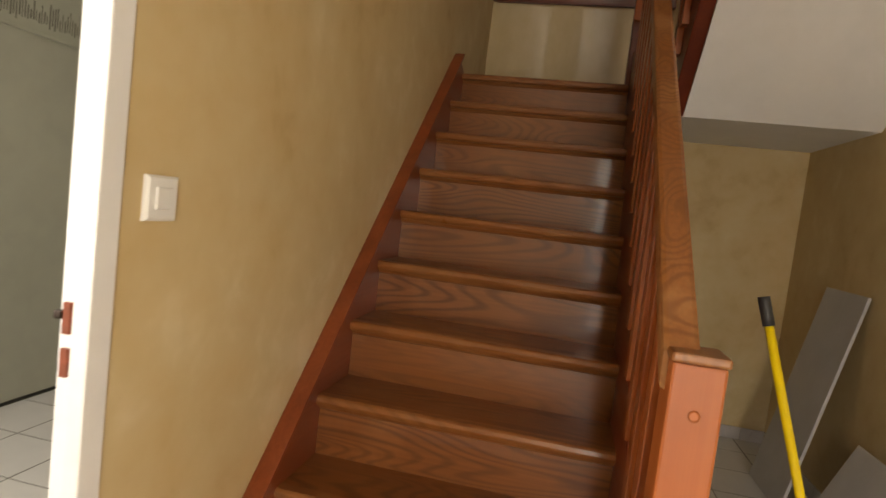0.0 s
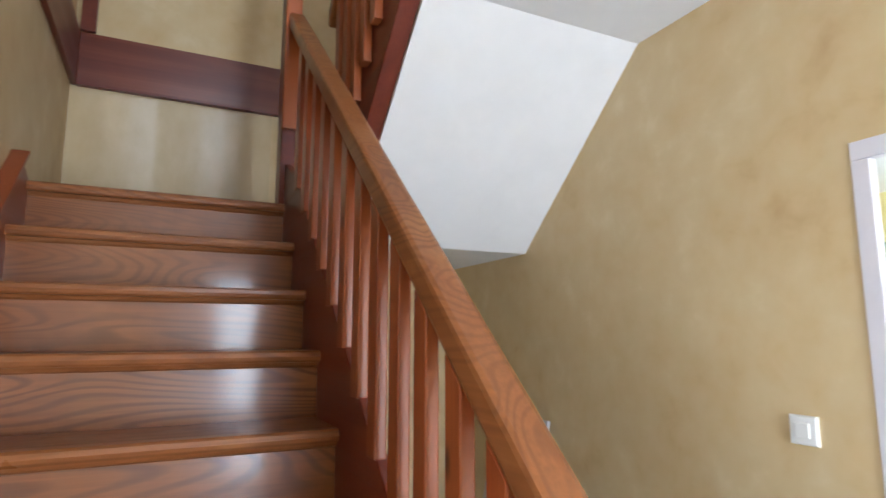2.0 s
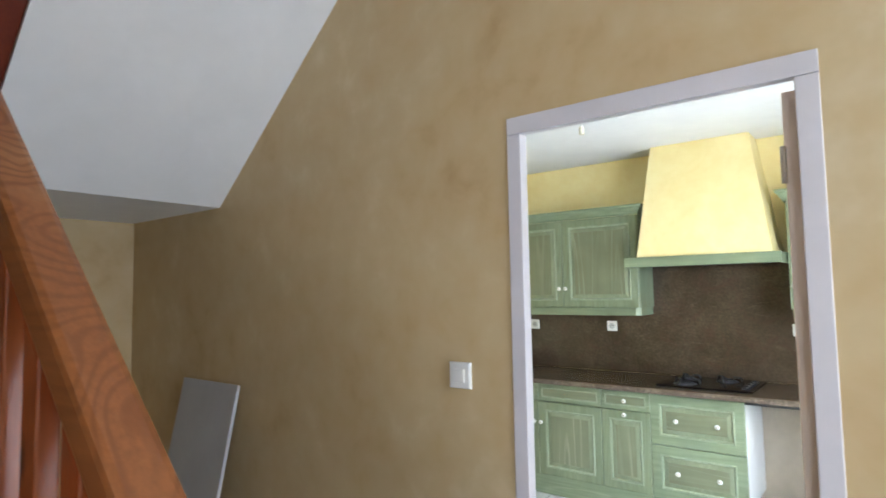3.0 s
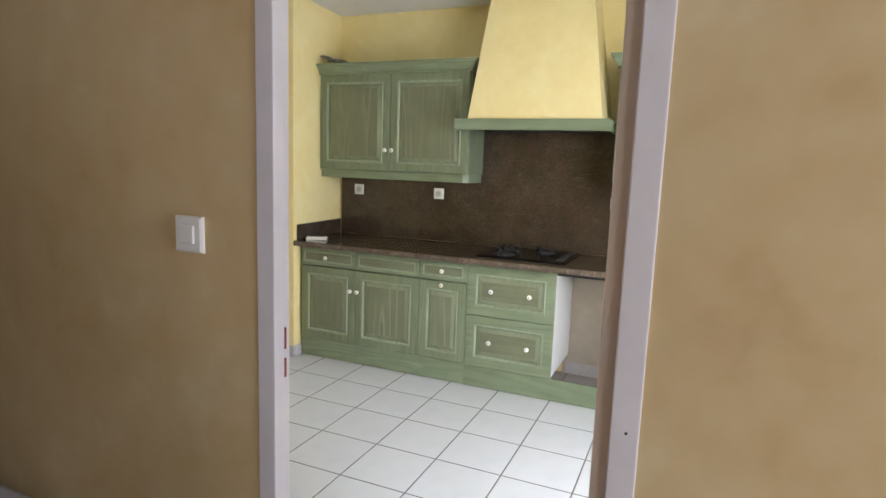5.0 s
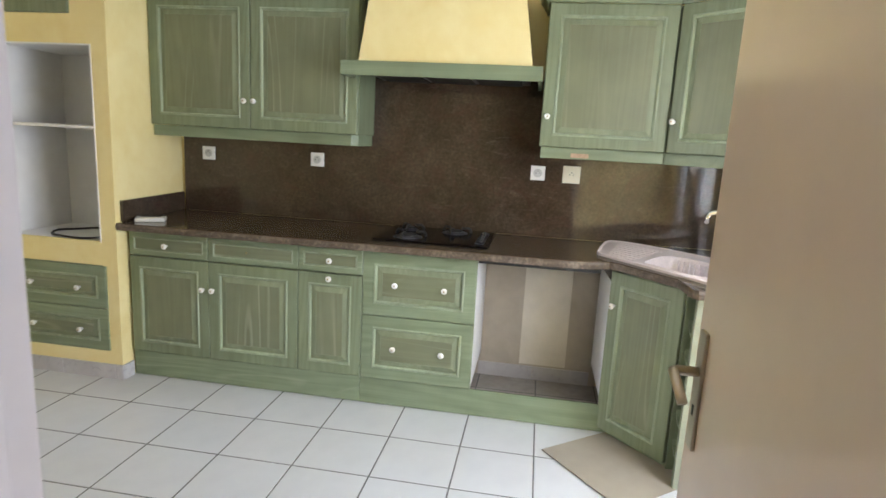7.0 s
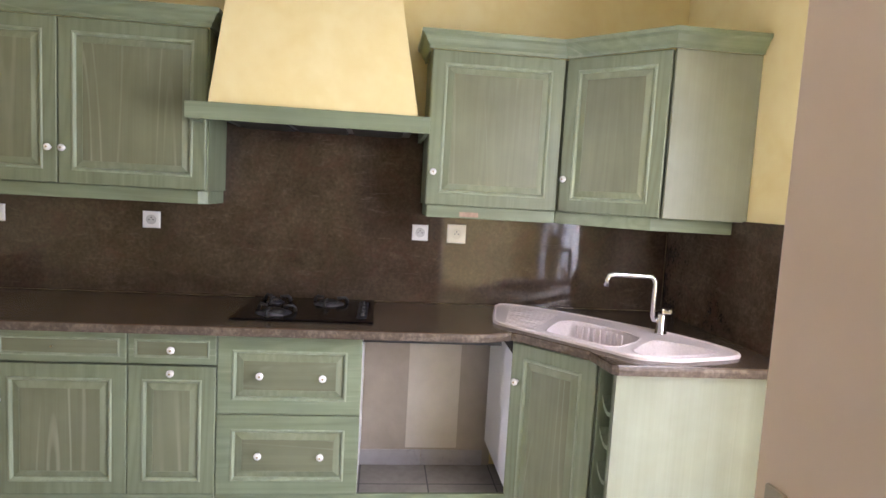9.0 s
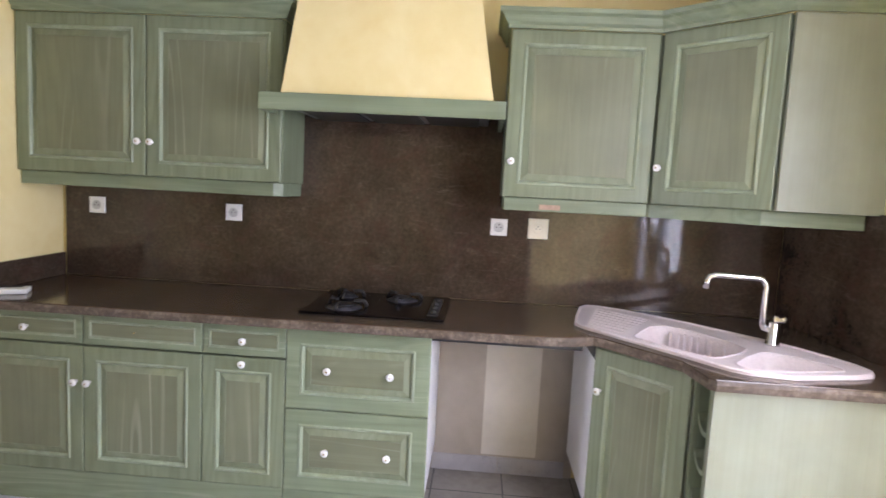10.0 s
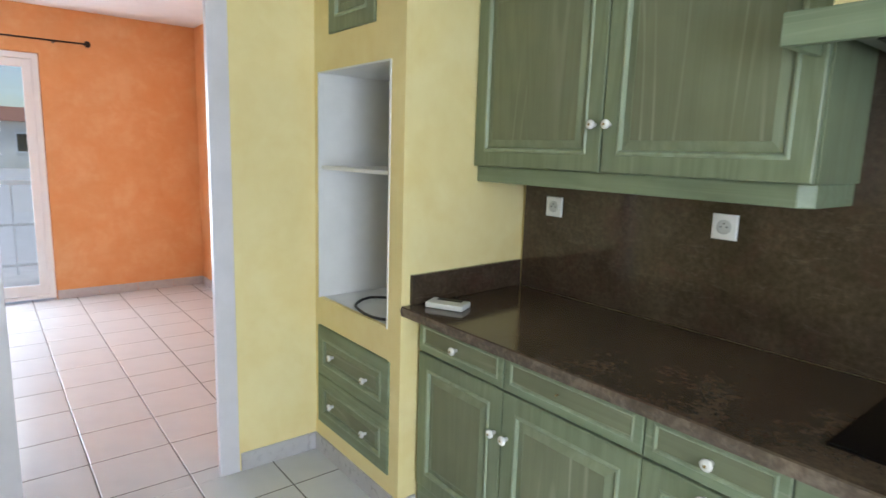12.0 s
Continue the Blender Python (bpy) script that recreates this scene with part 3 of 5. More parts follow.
for z0, z1 in ((1.06, 1.115), (0.985, 1.035)):
    part("strike_slot", boxes((-0.066, -0.052, 1.043, 1.052, z0, z1, 0.001)), RUST, sd, "rusty red lock slot")
part("latch_hook", boxes((-0.082, -0.066, 1.040, 1.052, 1.085, 1.10, 0.003)), IRON, sd)

# kitchen door, standing open against the room
LEAF = 0.752
kdoor = thing("door_kitchen", "beige lacquered flush door standing open into the kitchen", "door", pose(2.2982, 1.1930, 0.008, 0, 0, 1.3), kind="structure")
part("leaf", boxes((0, LEAF, 0.0, 0.040, 0, 2.025, 0.003)), DOORPAINT, kdoor)


def handle_set(parent, x, z, y, side):
    """A backplate with a bent lever handle and a keyhole; side is -1 or 1 along y."""
    bm = bmesh.new()
    box(bm, x - 0.018, x + 0.018, min(y, y + side * 0.007), max(y, y + side * 0.007), z - 0.150, z + 0.078, 0.003)
    plate = part("handle_plate", bm, NICKEL, parent, "long worn nickel handle plate")
    bm = tube(bmesh.new(), [(x, y, z), (x, y + side * 0.045, z), (x - 0.006, y + side * 0.052, z), (x - 0.03, y + side * 0.054, z - 0.002), (x - 0.050, y + side * 0.053, z - 0.012), (x - 0.068, y + side * 0.050, z - 0.026), (x - 0.074, y + side * 0.048, z - 0.034)], 0.0095, 10)
    part("lever", bm, NICKEL, plate, "bent metal lever")
    part("keyhole", boxes((x - 0.004, x + 0.004, min(y + side * 0.007, y + side * 0.008), max(y + side * 0.007, y + side * 0.008), z - 0.085, z - 0.065)), DARK, plate)
    return plate


handle_set(kdoor, LEAF - 0.045, 1.010, 0.040, 1)
handle_set(kdoor, LEAF - 0.045, 1.010, 0.0, -1)
for z in (0.25, 1.80):
    bm = bmesh.new()
    lathe(bm, [(0.007, 0), (0.007, 0.09)], pose(-0.004, 0.042, z), 8)
    part("hinge", bm, NICKEL, kdoor)

# living room door leaf, open beyond the doorway
ldoor = thing("door_living", "lavender-grey door standing open into the living room", "door", pose(3.482, KIT_N + 0.105, 0.008, 0, 0, 92), kind="structure")
part("leaf", boxes((0, 0.70, 0.0, 0.04, 0, 2.045, 0.003)), TRIM, ldoor)


# ---------- windows ----------
def glazed_door(name, label, m, w, h, leaves=2, bars=0):
    """A frame with glazed leaves; local x across, y through the wall, z up."""
    t = thing(name, label, "window", m, kind="structure")
    part("window_frame", boxes((0, 0.05, 0, 0.07, 0, h, 0.003), (w - 0.05, w, 0, 0.07, 0, h, 0.003), (0.05, w - 0.05, 0, 0.07, h - 0.05, h, 0.003), (0.05, w - 0.05, 0, 0.07, 0, 0.03, 0.003)), WHITE, t)
    lw = (w - 0.1) / leaves
    for i in range(leaves):
        x = 0.05 + i * lw
        leaf = part("window_leaf", boxes((x + 0.002, x + 0.07, 0.01, 0.06, 0.032, h - 0.052, 0.004), (x + lw - 0.07, x + lw - 0.002, 0.01, 0.06, 0.032, h - 0.052, 0.004),
                                         (x + 0.07, x + lw - 0.07, 0.01, 0.06, h - 0.122, h - 0.052, 0.004), (x + 0.07, x + lw - 0.07, 0.01, 0.06, 0.032, 0.13, 0.004)), WHITE, t)
        pane = part("pane", boxes((x + 0.068, x + lw - 0.068, 0.031, 0.037, 0.128, h - 0.12)), GLASS, leaf, "clear glass pane")
        pane.visible_shadow = False
    return t


glazed_door("window_living", "white framed glazed window door to the balcony", pose(2.31, LIV_Y + 0.005, 0.02), 1.62, 2.175)
glazed_door("window_kitchen", "white framed glazed garden door", pose(2.575, KIT_S - 0.095, 0.0), 1.31, 2.195)
glazed_door("window_entrance", "white framed glazed entrance door", pose(0.905, -1.495, 0.0), 0.99, 2.295, 1)
# out of view upstairs, added as the opening for the stairwell fill
glazed_door("added_window_upstairs", "unseen white framed window added to light the stairwell", pose(0.405, -0.495, 3.655), 1.39, 1.09)
# unseen window, added to hold the side room's fill lamp
glazed_door("added_window_side_room", "unseen white framed window added to light the side room", pose(-1.695, 0.01, 0.805), 1.19, 1.39)

# curtain rod
rod = thing("curtain_rod", "thin dark iron curtain rod with ball ends", "curtain rod", pose(2.0, LIV_Y - 0.08, 2.31))
part("rod", tube(bmesh.new(), [(0, 0, 0), (2.30, 0, 0)], 0.008), IRON, rod)
for x in (0.0, 2.30):
    bm = bmesh.new()
    bmesh.ops.create_uvsphere(bm, u_segments=12, v_segments=8, radius=0.028, matrix=Matrix.Translation((x, 0, 0)))
    part("finial", bm, IRON, rod)
for x in (0.25, 2.05):
    part("bracket", boxes((x - 0.008, x + 0.008, 0.006, 0.08, -0.012, 0.008, 0.002)), IRON, rod)

# balcony and the house over the street
setting("balcony_floor", boxes((0.5, 5.6, LIV_Y + 0.2, LIV_Y + 1.6, -0.25, -0.03)), CONCRETE, "pale concrete balcony slab", "balcony")
rl = thing("balcony_railing", "grey painted metal balcony railing", "railing", pose(0.5, LIV_Y + 1.52, -0.03))
for z in (0.10, 0.55, 1.0):
    part("rail", boxes((0, 5.0, -0.02, 0.02, z, z + (0.05 if z == 1.0 else 0.03), 0.004)), RAILING, rl)
for i in range(26):
    part("post", boxes((i * 0.2, i * 0.2 + (0.04 if i % 5 == 0 else 0.014), -0.008, 0.008, 0, 1.0)), RAILING, rl)
hs = thing("neighbour_house", "pale rendered low house across the street", "house", pose(0, 44, -0.25))
part("wall", boxes((0, 16, 0, 9, 0, 2.7)), RENDER, hs)
part("roof", prism(bmesh.new(), [(-0.5, 2.7), (9.5, 2.7), (4.5, 3.7)], "x", -0.5, 16.5), ROOF, hs)
for i in range(4):
    w = part("window", boxes((1.5 + i * 3.7, 2.7 + i * 3.7, -0.06, -0.005, 0.9, 2.1, 0.01)), WHITE, hs)
    part("pane", boxes((1.6 + i * 3.7, 2.6 + i * 3.7, -0.075, -0.062, 1.0, 2.0)), DARK, w)

# ---------- stairs ----------
GO, RISE = 0.2327, 0.2025
def nose_y(k):
    return 1.929 + (k - 4) * GO
def nose_z(k):
    return 0.705 + (k - 4) * RISE if k > 1 else 0.15
def line_z(y):
    return 0.705 + (y - 1.929) * RISE / GO
SX0, SX1 = 0.036, 0.962
LAND = nose_z(11)
stairs = thing("staircase", "stained wooden staircase with closed risers and a slatted balustrade", "staircase", kind="structure")
for k in range(1, 11):
    y, z = nose_y(k), nose_z(k)
    part("tread", boxes((SX0, SX1, y + 0.02, y + GO + 0.032, z - 0.035, z - 0.001)), STEP, stairs)
for k in range(1, 12):
    y, z = nose_y(k), nose_z(k)
    bm = bmesh.new()
    prof = [(0.02, -0.035), (0.006, -0.035), (0.0, -0.028), (-0.004, -0.018), (0.0, -0.006), (0.008, 0.0), (0.04, 0.0), (0.04, -0.012), (0.02, -0.012)]
    prism(bm, [(y + a, z + b) for a, b in prof], "x", SX0, SX1)
    part("nosing", bm, NOSE, stairs, "rounded worn pine nosing")
    zb = nose_z(k - 1) if k > 1 else 0.0
    part("riser", boxes((SX0, SX1, y + 0.032, y + 0.050, zb - 0.02 if k > 1 else 0.0, z - 0.036)), STEP, stairs)
    part("cove", prism(bmesh.new(), [(y + 0.032, z - 0.036), (y + 0.018, z - 0.036), (y + 0.024, z - 0.046), (y + 0.032, z - 0.052)], "x", SX0, SX1), NOSE, stairs)
part("landing", boxes((0.0, HALL_R, nose_y(11) + 0.041, STAIR_END, LAND - 0.03, LAND - 0.0005)), STEP, stairs, "boarded wooden landing")
# wall string with its peaked end, and the open side's string
y0, y1 = 1.10, 3.456
part("wall_string", prism(bmesh.new(), [(y0, 0.0), (y0, line_z(y0) + 0.098), (y1, line_z(y1) + 0.150), (y1 + 0.155, LAND + 0.002), (y1 + 0.155, LAND - 0.30), (1.45, 0.0)], "x", 0.002, 0.035, 0.003), REDRAIL, stairs, "red stained wall string")
part("wall_string_cap", prism(bmesh.new(), [(y0, line_z(y0) + 0.099), (y1, line_z(y1) + 0.151), (y1, line_z(y1) + 0.170), (y0, line_z(y0) + 0.118)], "x", 0.002, 0.058, 0.003), REDRAIL, stairs)
y0, y1 = 1.455, 3.604
part("outer_string", prism(bmesh.new(), [(y0, line_z(y0) - 0.24), (y0, line_z(y0) + 0.24), (3.36, line_z(3.36) + 0.24), (3.40, line_z(3.40) + 0.225), (y1, line_z(y1) + 0.15), (y1, line_z(y1) - 0.24)], "x", 0.963, 0.992, 0.004), STRING, stairs, "dark red stained outer string")
for i in range(14):
    y = 1.52 + i * 0.1385
    bm = bmesh.new()
    prism(bm, [(y - 0.028, line_z(y) + 0.215), (y + 0.028, line_z(y) + 0.215), (y + 0.028, line_z(y) + 0.80 + 0.024), (y - 0.028, line_z(y) + 0.80 - 0.024)], "x", 0.956, 0.986, 0.004)
    part("baluster", bm, SLAT, stairs)
y0, y1 = 1.40, 3.60
part("under_rail", prism(bmesh.new(), [(y0, line_z(y0) + 0.765), (y1, line_z(y1) + 0.765), (y1, line_z(y1) + 0.80), (y0, line_z(y0) + 0.80)], "x", 0.9865, 1.010, 0.003), SLAT, stairs, "red stained rail below the handrail")
part("handrail", prism(bmesh.new(), [(y0, line_z(y0) + 0.802), (y1, line_z(y1) + 0.802), (y1, line_z(y1) + 0.882), (y0, line_z(y0) + 0.882)], "x", 0.952, 1.024, 0.012), HANDRAIL, stairs, "worn pine handrail with knots")
part("newel_post", boxes((0.965, 1.064, 1.36, 1.455, 0, 1.115, 0.006)), NEWEL, stairs, "square orange-stained newel post")
part("newel_cap", boxes((0.961, 1.068, 1.356, 1.459, 1.116, 1.135, 0.006)), HANDRAIL, stairs, "worn brown top of the newel post")
bm = bmesh.new()
lathe(bm, [(0.011, 0), (0.011, 0.002), (0.007, 0.003)], look((1.015, 1.3585, 1.02), (1.015, 0, 1.02)) @ pose(0, 0, 0, 180), 12)
part("peg", bm, NEWEL, stairs)
part("newel_post", boxes((0.940, 1.005, 3.605, 3.70, 1.80, 3.9, 0.005)), STRING, stairs, "dark red landing newel post")
# the lighter NEWEL colour paints in the light this face reflects
part("newel_face", boxes((0.938, 1.010, 3.575, 3.604, 2.47, 3.9, 0.006)), NEWEL, stairs, "face of the landing newel, lightened for the light it reflects")

# upper flight, rising back over the hall
SLOPE = 0.915
def soffit_z(y):
    return 1.982 + (3.60 - y) * SLOPE
upper = thing("upper_staircase", "red stained upper flight with a slatted balustrade", "staircase", kind="structure")
part("string", prism(bmesh.new(), [(3.60, soffit_z(3.60)), (3.60, soffit_z(3.60) + 0.40), (2.45, soffit_z(2.45) + 0.40), (2.45, soffit_z(2.45))], "x", 1.19, 1.262, 0.004), STRING, upper, "dark red stained string")
for k in range(1, 5):
    part("tread", boxes((1.263, HALL_R, 3.60 - k * 0.23, 3.60 - k * 0.23 + 0.26, LAND + k * 0.2 - 0.035, LAND + k * 0.2, 0.005)), STEP, upper)
# these balusters take paler NEWEL too, for the shine on them
for i in range(8):
    y = 3.50 - i * 0.125
    part("baluster", boxes((1.155, 1.189, y - 0.03, y + 0.03, soffit_z(y) + 0.20, soffit_z(y) + 1.05, 0.004)), NEWEL, upper)
part("handrail", prism(bmesh.new(), [(3.62, soffit_z(3.62) + 1.05), (2.45, soffit_z(2.45) + 1.05), (2.45, soffit_z(2.45) + 1.13), (3.62, soffit_z(3.62) + 1.13)], "x", 1.14, 1.21, 0.01), HANDRAIL, upper)
setting("stair_soffit", prism(bmesh.new(), [(3.60, soffit_z(3.60)), (2.735, HALL_CEIL), (2.735, HALL_CEIL + 0.04), (3.60, soffit_z(3.60) + 0.04)], "x", 1.264, HALL_R), WHITE_WALL, "white plastered sloping underside of the upper flight", "ceiling")
setting("landing_soffit", boxes((0.0, HALL_R, 3.601, STAIR_END, soffit_z(3.60), LAND - 0.031)), WHITE_WALL, "white plastered underside of the landing", "ceiling")
tr = thing("stairwell_trim", "purple-red stained board round the stairwell", "trim", kind="structure")
part("board", boxes((0.028, 1.25, STAIR_END - 0.03, STAIR_END - 0.002, 2.87, 3.15, 0.003)), BAND, tr)
part("board", boxes((0.001, 0.027, 2.3, STAIR_END - 0.002, 2.86, 3.15, 0.003)), STRING, tr)
part("lip", boxes((0.028, 1.25, STAIR_END - 0.04, STAIR_END - 0.002, 2.855, 2.869, 0.003)), STRING, tr)
part("post", boxes((0.028, 0.10, STAIR_END - 0.06, STAIR_END - 0.031, 3.15, 4.2, 0.003)), STRING, tr)


# ---------- kitchen fronts ----------
def knob_mesh():
    bm = bmesh.new()
    m = pose(0, 0, 0, 90)
    lathe(bm, [(0.0075, 0), (0.007, 0.010), (0.012, 0.016), (0.0155, 0.021), (0.0155, 0.026), (0.011, 0.030), (0.004, 0.031)], m, 14)
    n = len(bm.faces)
    lathe(bm, [(0.0042, 0.0305), (0.0042, 0.0325), (0.002, 0.033)], m, 8)
    bm.faces.ensure_lookup_table()
    for f in bm.faces[n:]:
        f.material_index = 1
    return mesh_of("knob", bm, PORCELAIN, SCREW)


KNOB = knob_mesh()


def inset(w, h, i, y):
    return (i, w - i, i, h - i, y)


def panel_front(parent, name, x, z, w, h, stile=0.056, knobs=(), label="", raised=True, screw=None, y=-0.021):
    """A door or drawer front with a moulded edge and a raised panel; its face looks along -y."""
    m = pose(x, y, z)
    lim = min(stile, h * 0.22)
    front = part(name, frames_loft(bmesh.new(), [inset(w, h, 0.0, 0.020), inset(w, h, 0.0, 0.003), inset(w, h, 0.0045, 0.0), inset(w, h, lim, 0.0), inset(w, h, lim, 0.0118)], False, True), SAGE_V if h > w else SAGE_HX, parent, label, m)
    if raised:
        q = min(0.030, (h - 2 * lim) * 0.17)
        part("moulding", frames_loft(bmesh.new(), [inset(w, h, lim - 0.0015, 0.0005), inset(w, h, lim, -0.0005), inset(w, h, lim + 0.003, -0.0038), inset(w, h, lim + 0.007, -0.0048), inset(w, h, lim + 0.011, -0.0030), inset(w, h, lim + 0.0145, 0.0025), inset(w, h, lim + 0.016, 0.0085)], False), SAGE_M, front)
        part("bevel", frames_loft(bmesh.new(), [inset(w, h, lim + 0.0145, 0.0085), inset(w, h, lim + 0.017, 0.0082), inset(w, h, lim + 0.014 + q * 0.9, 0.0005), inset(w, h, lim + 0.014 + q, -0.0008), inset(w, h, lim + 0.0155 + q, 0.0)], False), SAGE_B, front)
        part("panel", frames_loft(bmesh.new(), [inset(w, h, lim + 0.0145 + q, 0.004), inset(w, h, lim + 0.0156 + q, 0.0008), inset(w, h, lim + 0.018 + q, 0.0002)]), SAGE_P if h > w else SAGE_PX, front)
    else:
        part("moulding", frames_loft(bmesh.new(), [inset(w, h, lim - 0.001, 0.0006), inset(w, h, lim + 0.001, -0.0015), inset(w, h, lim + 0.004, -0.0026), inset(w, h, lim + 0.008, -0.0008), inset(w, h, lim + 0.0105, 0.003), inset(w, h, lim + 0.011, 0.004)], False), SAGE_M, front)
        part("panel", frames_loft(bmesh.new(), [inset(w, h, lim + 0.0095, 0.004), inset(w, h, lim + 0.0102, 0.0030), inset(w, h, lim + 0.012, 0.0026)]), SAGE_PX, front)
    for kx, kz in knobs:
        part("knob", KNOB, None, front, "white porcelain knob", pose(kx, -0.0005, kz))
    if screw:
        bm = bmesh.new()
        lathe(bm, [(0.003, 0), (0.003, 0.012), (0.0015, 0.013)], pose(screw[0], 0.0, screw[1], 90), 8)
        part("screw", bm, SCREW, front, "bare brass screw of a missing knob")
    return front


FACE = Matrix(((0, 1, 0, 0), (-1, 0, 0, 0), (0, 0, 1, 0), (0, 0, 0, 1)))   # fronts look towards -x


def facing_room(x, y, z):
    return Matrix.Translation((x, y, z)) @ FACE


BX = 4.757          # carcass front; the fronts stand 21 mm before it
TOPZ, BOT = 0.838, 0.150


def base_unit(y_left, width, label, side=SAGE_V):
    t = thing("base_cabinet", label, "cabinet", facing_room(BX, y_left, 0), "kitchen base cabinets")
    part("body", boxes((0.0015, width - 0.0015, 0.014, 0.555, BOT + 0.004, TOPZ, 0.001)), side, t)
    return t


G = 0.0035
u = base_unit(3.755, 0.468, "sage green limed oak cabinet with a drawer and a door")
panel_front(u, "drawer", G, 0.705, 0.464, 0.128, 0.026, [(0.225, 0.062)], "", False)
panel_front(u, "door", G, BOT, 0.464, 0.547, 0.056, [(0.464 - 0.027, 0.395)])
u = base_unit(3.287, 0.511, "sage green limed oak cabinet with one drawer knob missing")
panel_front(u, "drawer", G, 0.705, 0.507, 0.128, 0.026, (), "", False, (0.225, 0.064))
panel_front(u, "door", G, BOT, 0.507, 0.547, 0.056, [(0.027, 0.395)])
u = base_unit(2.776, 0.350, "narrow sage green cabinet with a drawer and a door")
panel_front(u, "drawer", G, 0.705, 0.346, 0.128, 0.026, [(0.175, 0.064)], "", False)
panel_front(u, "door", G, BOT, 0.346, 0.547, 0.056, [(0.173, 0.551 - 0.028)])
u = base_unit(2.426, 0.592, "sage green unit with two deep drawers and a white side", WHITE)
panel_front(u, "drawer", G, 0.500, 0.588, 0.333, 0.060, [(0.175, 0.170), (0.430, 0.165)], "deep panelled drawer")
panel_front(u, "drawer", G, BOT, 0.588, 0.346, 0.060, [(0.175, 0.178), (0.430, 0.175)], "deep panelled drawer")

pl = thing("plinth", "sage green wooden plinth boards under the units", "plinth")
for y0, y1 in ((1.145, 2.4285), (2.4305, 3.757)):
    part("board", boxes((4.748, 4.764, y0, y1, 0.004, 0.147, 0.002)), SAGE_H, pl)

# corner unit beneath the sink, with a slanted door, a bottle rack and an end panel
A2, B2 = Vector((4.775, 1.178, 0)), Vector((4.478, 0.900, 0))
ang = math.degrees(math.atan2(B2.y - A2.y, B2.x - A2.x))
dw = (B2 - A2).length
cu = thing("corner_cabinet", "sage green corner sink cabinet with a slanted door", "cabinet")
part("side", boxes((4.79, 5.30, 1.160, 1.178, BOT + 0.004, TOPZ, 0.001)), WHITE, cu, "white side panel")
part("body", prism(bmesh.new(), [(4.80, 1.158), (4.508, 0.882), (4.508, 0.40), (5.28, 0.40), (5.28, 1.158)], "z", BOT + 0.004, TOPZ - 0.14, 0.001), WHITE, cu)
part("post", boxes((4.760, 4.790, 1.150, 1.180, 0.02, TOPZ, 0.003)), SAGE_V, cu)
sl = pose(A2.x, A2.y, 0, 0, 0, ang)
cd = panel_front(cu, "door", 0, 0, dw - 0.012, 0.836 - 0.028, 0.060, [(0.036, 0.642)])
cd.matrix_basis = sl @ pose(0.006, -0.021, 0.028)
part("plinth", boxes((0.004, dw - 0.004, 0.001, 0.016, 0.004, 0.147, 0.002)), SAGE_H, cu, "", sl)
part("end_panel", boxes((4.304, 4.324, 0.230, 0.908, 0.004, TOPZ, 0.002)), SAGE_L, cu, "pale green end panel")
part("rack_back", boxes((4.326, 4.475, 0.345, 0.360, 0.004, TOPZ, 0.001)), SAGE_V, cu)
part("rack_side", boxes((4.462, 4.480, 0.361, 0.905, 0.004, TOPZ, 0.002)), SAGE_V, cu)
part("rack_front_post", boxes((4.325, 4.334, 0.890, 0.908, 0.004, TOPZ, 0.002)), SAGE_V, cu)
for z in (0.15, 0.29, 0.43, 0.57, 0.70):
    bm = bmesh.new()
    pts = [(4.335, z + 0.01)] + [(4.335 + 0.126 * i / 8, z - 0.035 * math.sin(math.pi * i / 8)) for i in range(1, 8)] + [(4.461, z + 0.01)]
    prism(bm, pts + [(p[0], p[1] - 0.016) for p in pts[::-1]], "y", 0.362, 0.890)
    part("rack_shelf", bm, SAGE_M, cu, "scalloped bottle shelf")

# worktop
SINK_AT = Matrix.Translation((4.84, 0.785, 0.8855)) @ pose(0, 0, 0, 0, 0, -135)
# the sink's outline: local x along the slanted front, local -y towards the room
OUT = [(-0.585, 0.075), (-0.572, 0.02), (-0.465, -0.16), (-0.375, -0.295), (-0.335, -0.322), (-0.27, -0.332), (-0.117, -0.346), (0.08, -0.366), (0.232, -0.385), (0.305, -0.392), (0.355, -0.378), (0.455, -0.30), (0.575, -0.09), (0.597, -0.03), (0.59, 0.02), (0.54, 0.06), (0.45, 0.10), (0.31, 0.14), (0.106, 0.160), (-0.025, 0.168), (-0.153, 0.170), (-0.284, 0.166), (-0.43, 0.150), (-0.54, 0.118)]
OUT = [(x, y * 0.955 if y < 0 else y) for x, y in OUT]
CUT = [(x * 0.955, -0.1 + (y + 0.1) * 0.955) for x, y in OUT]


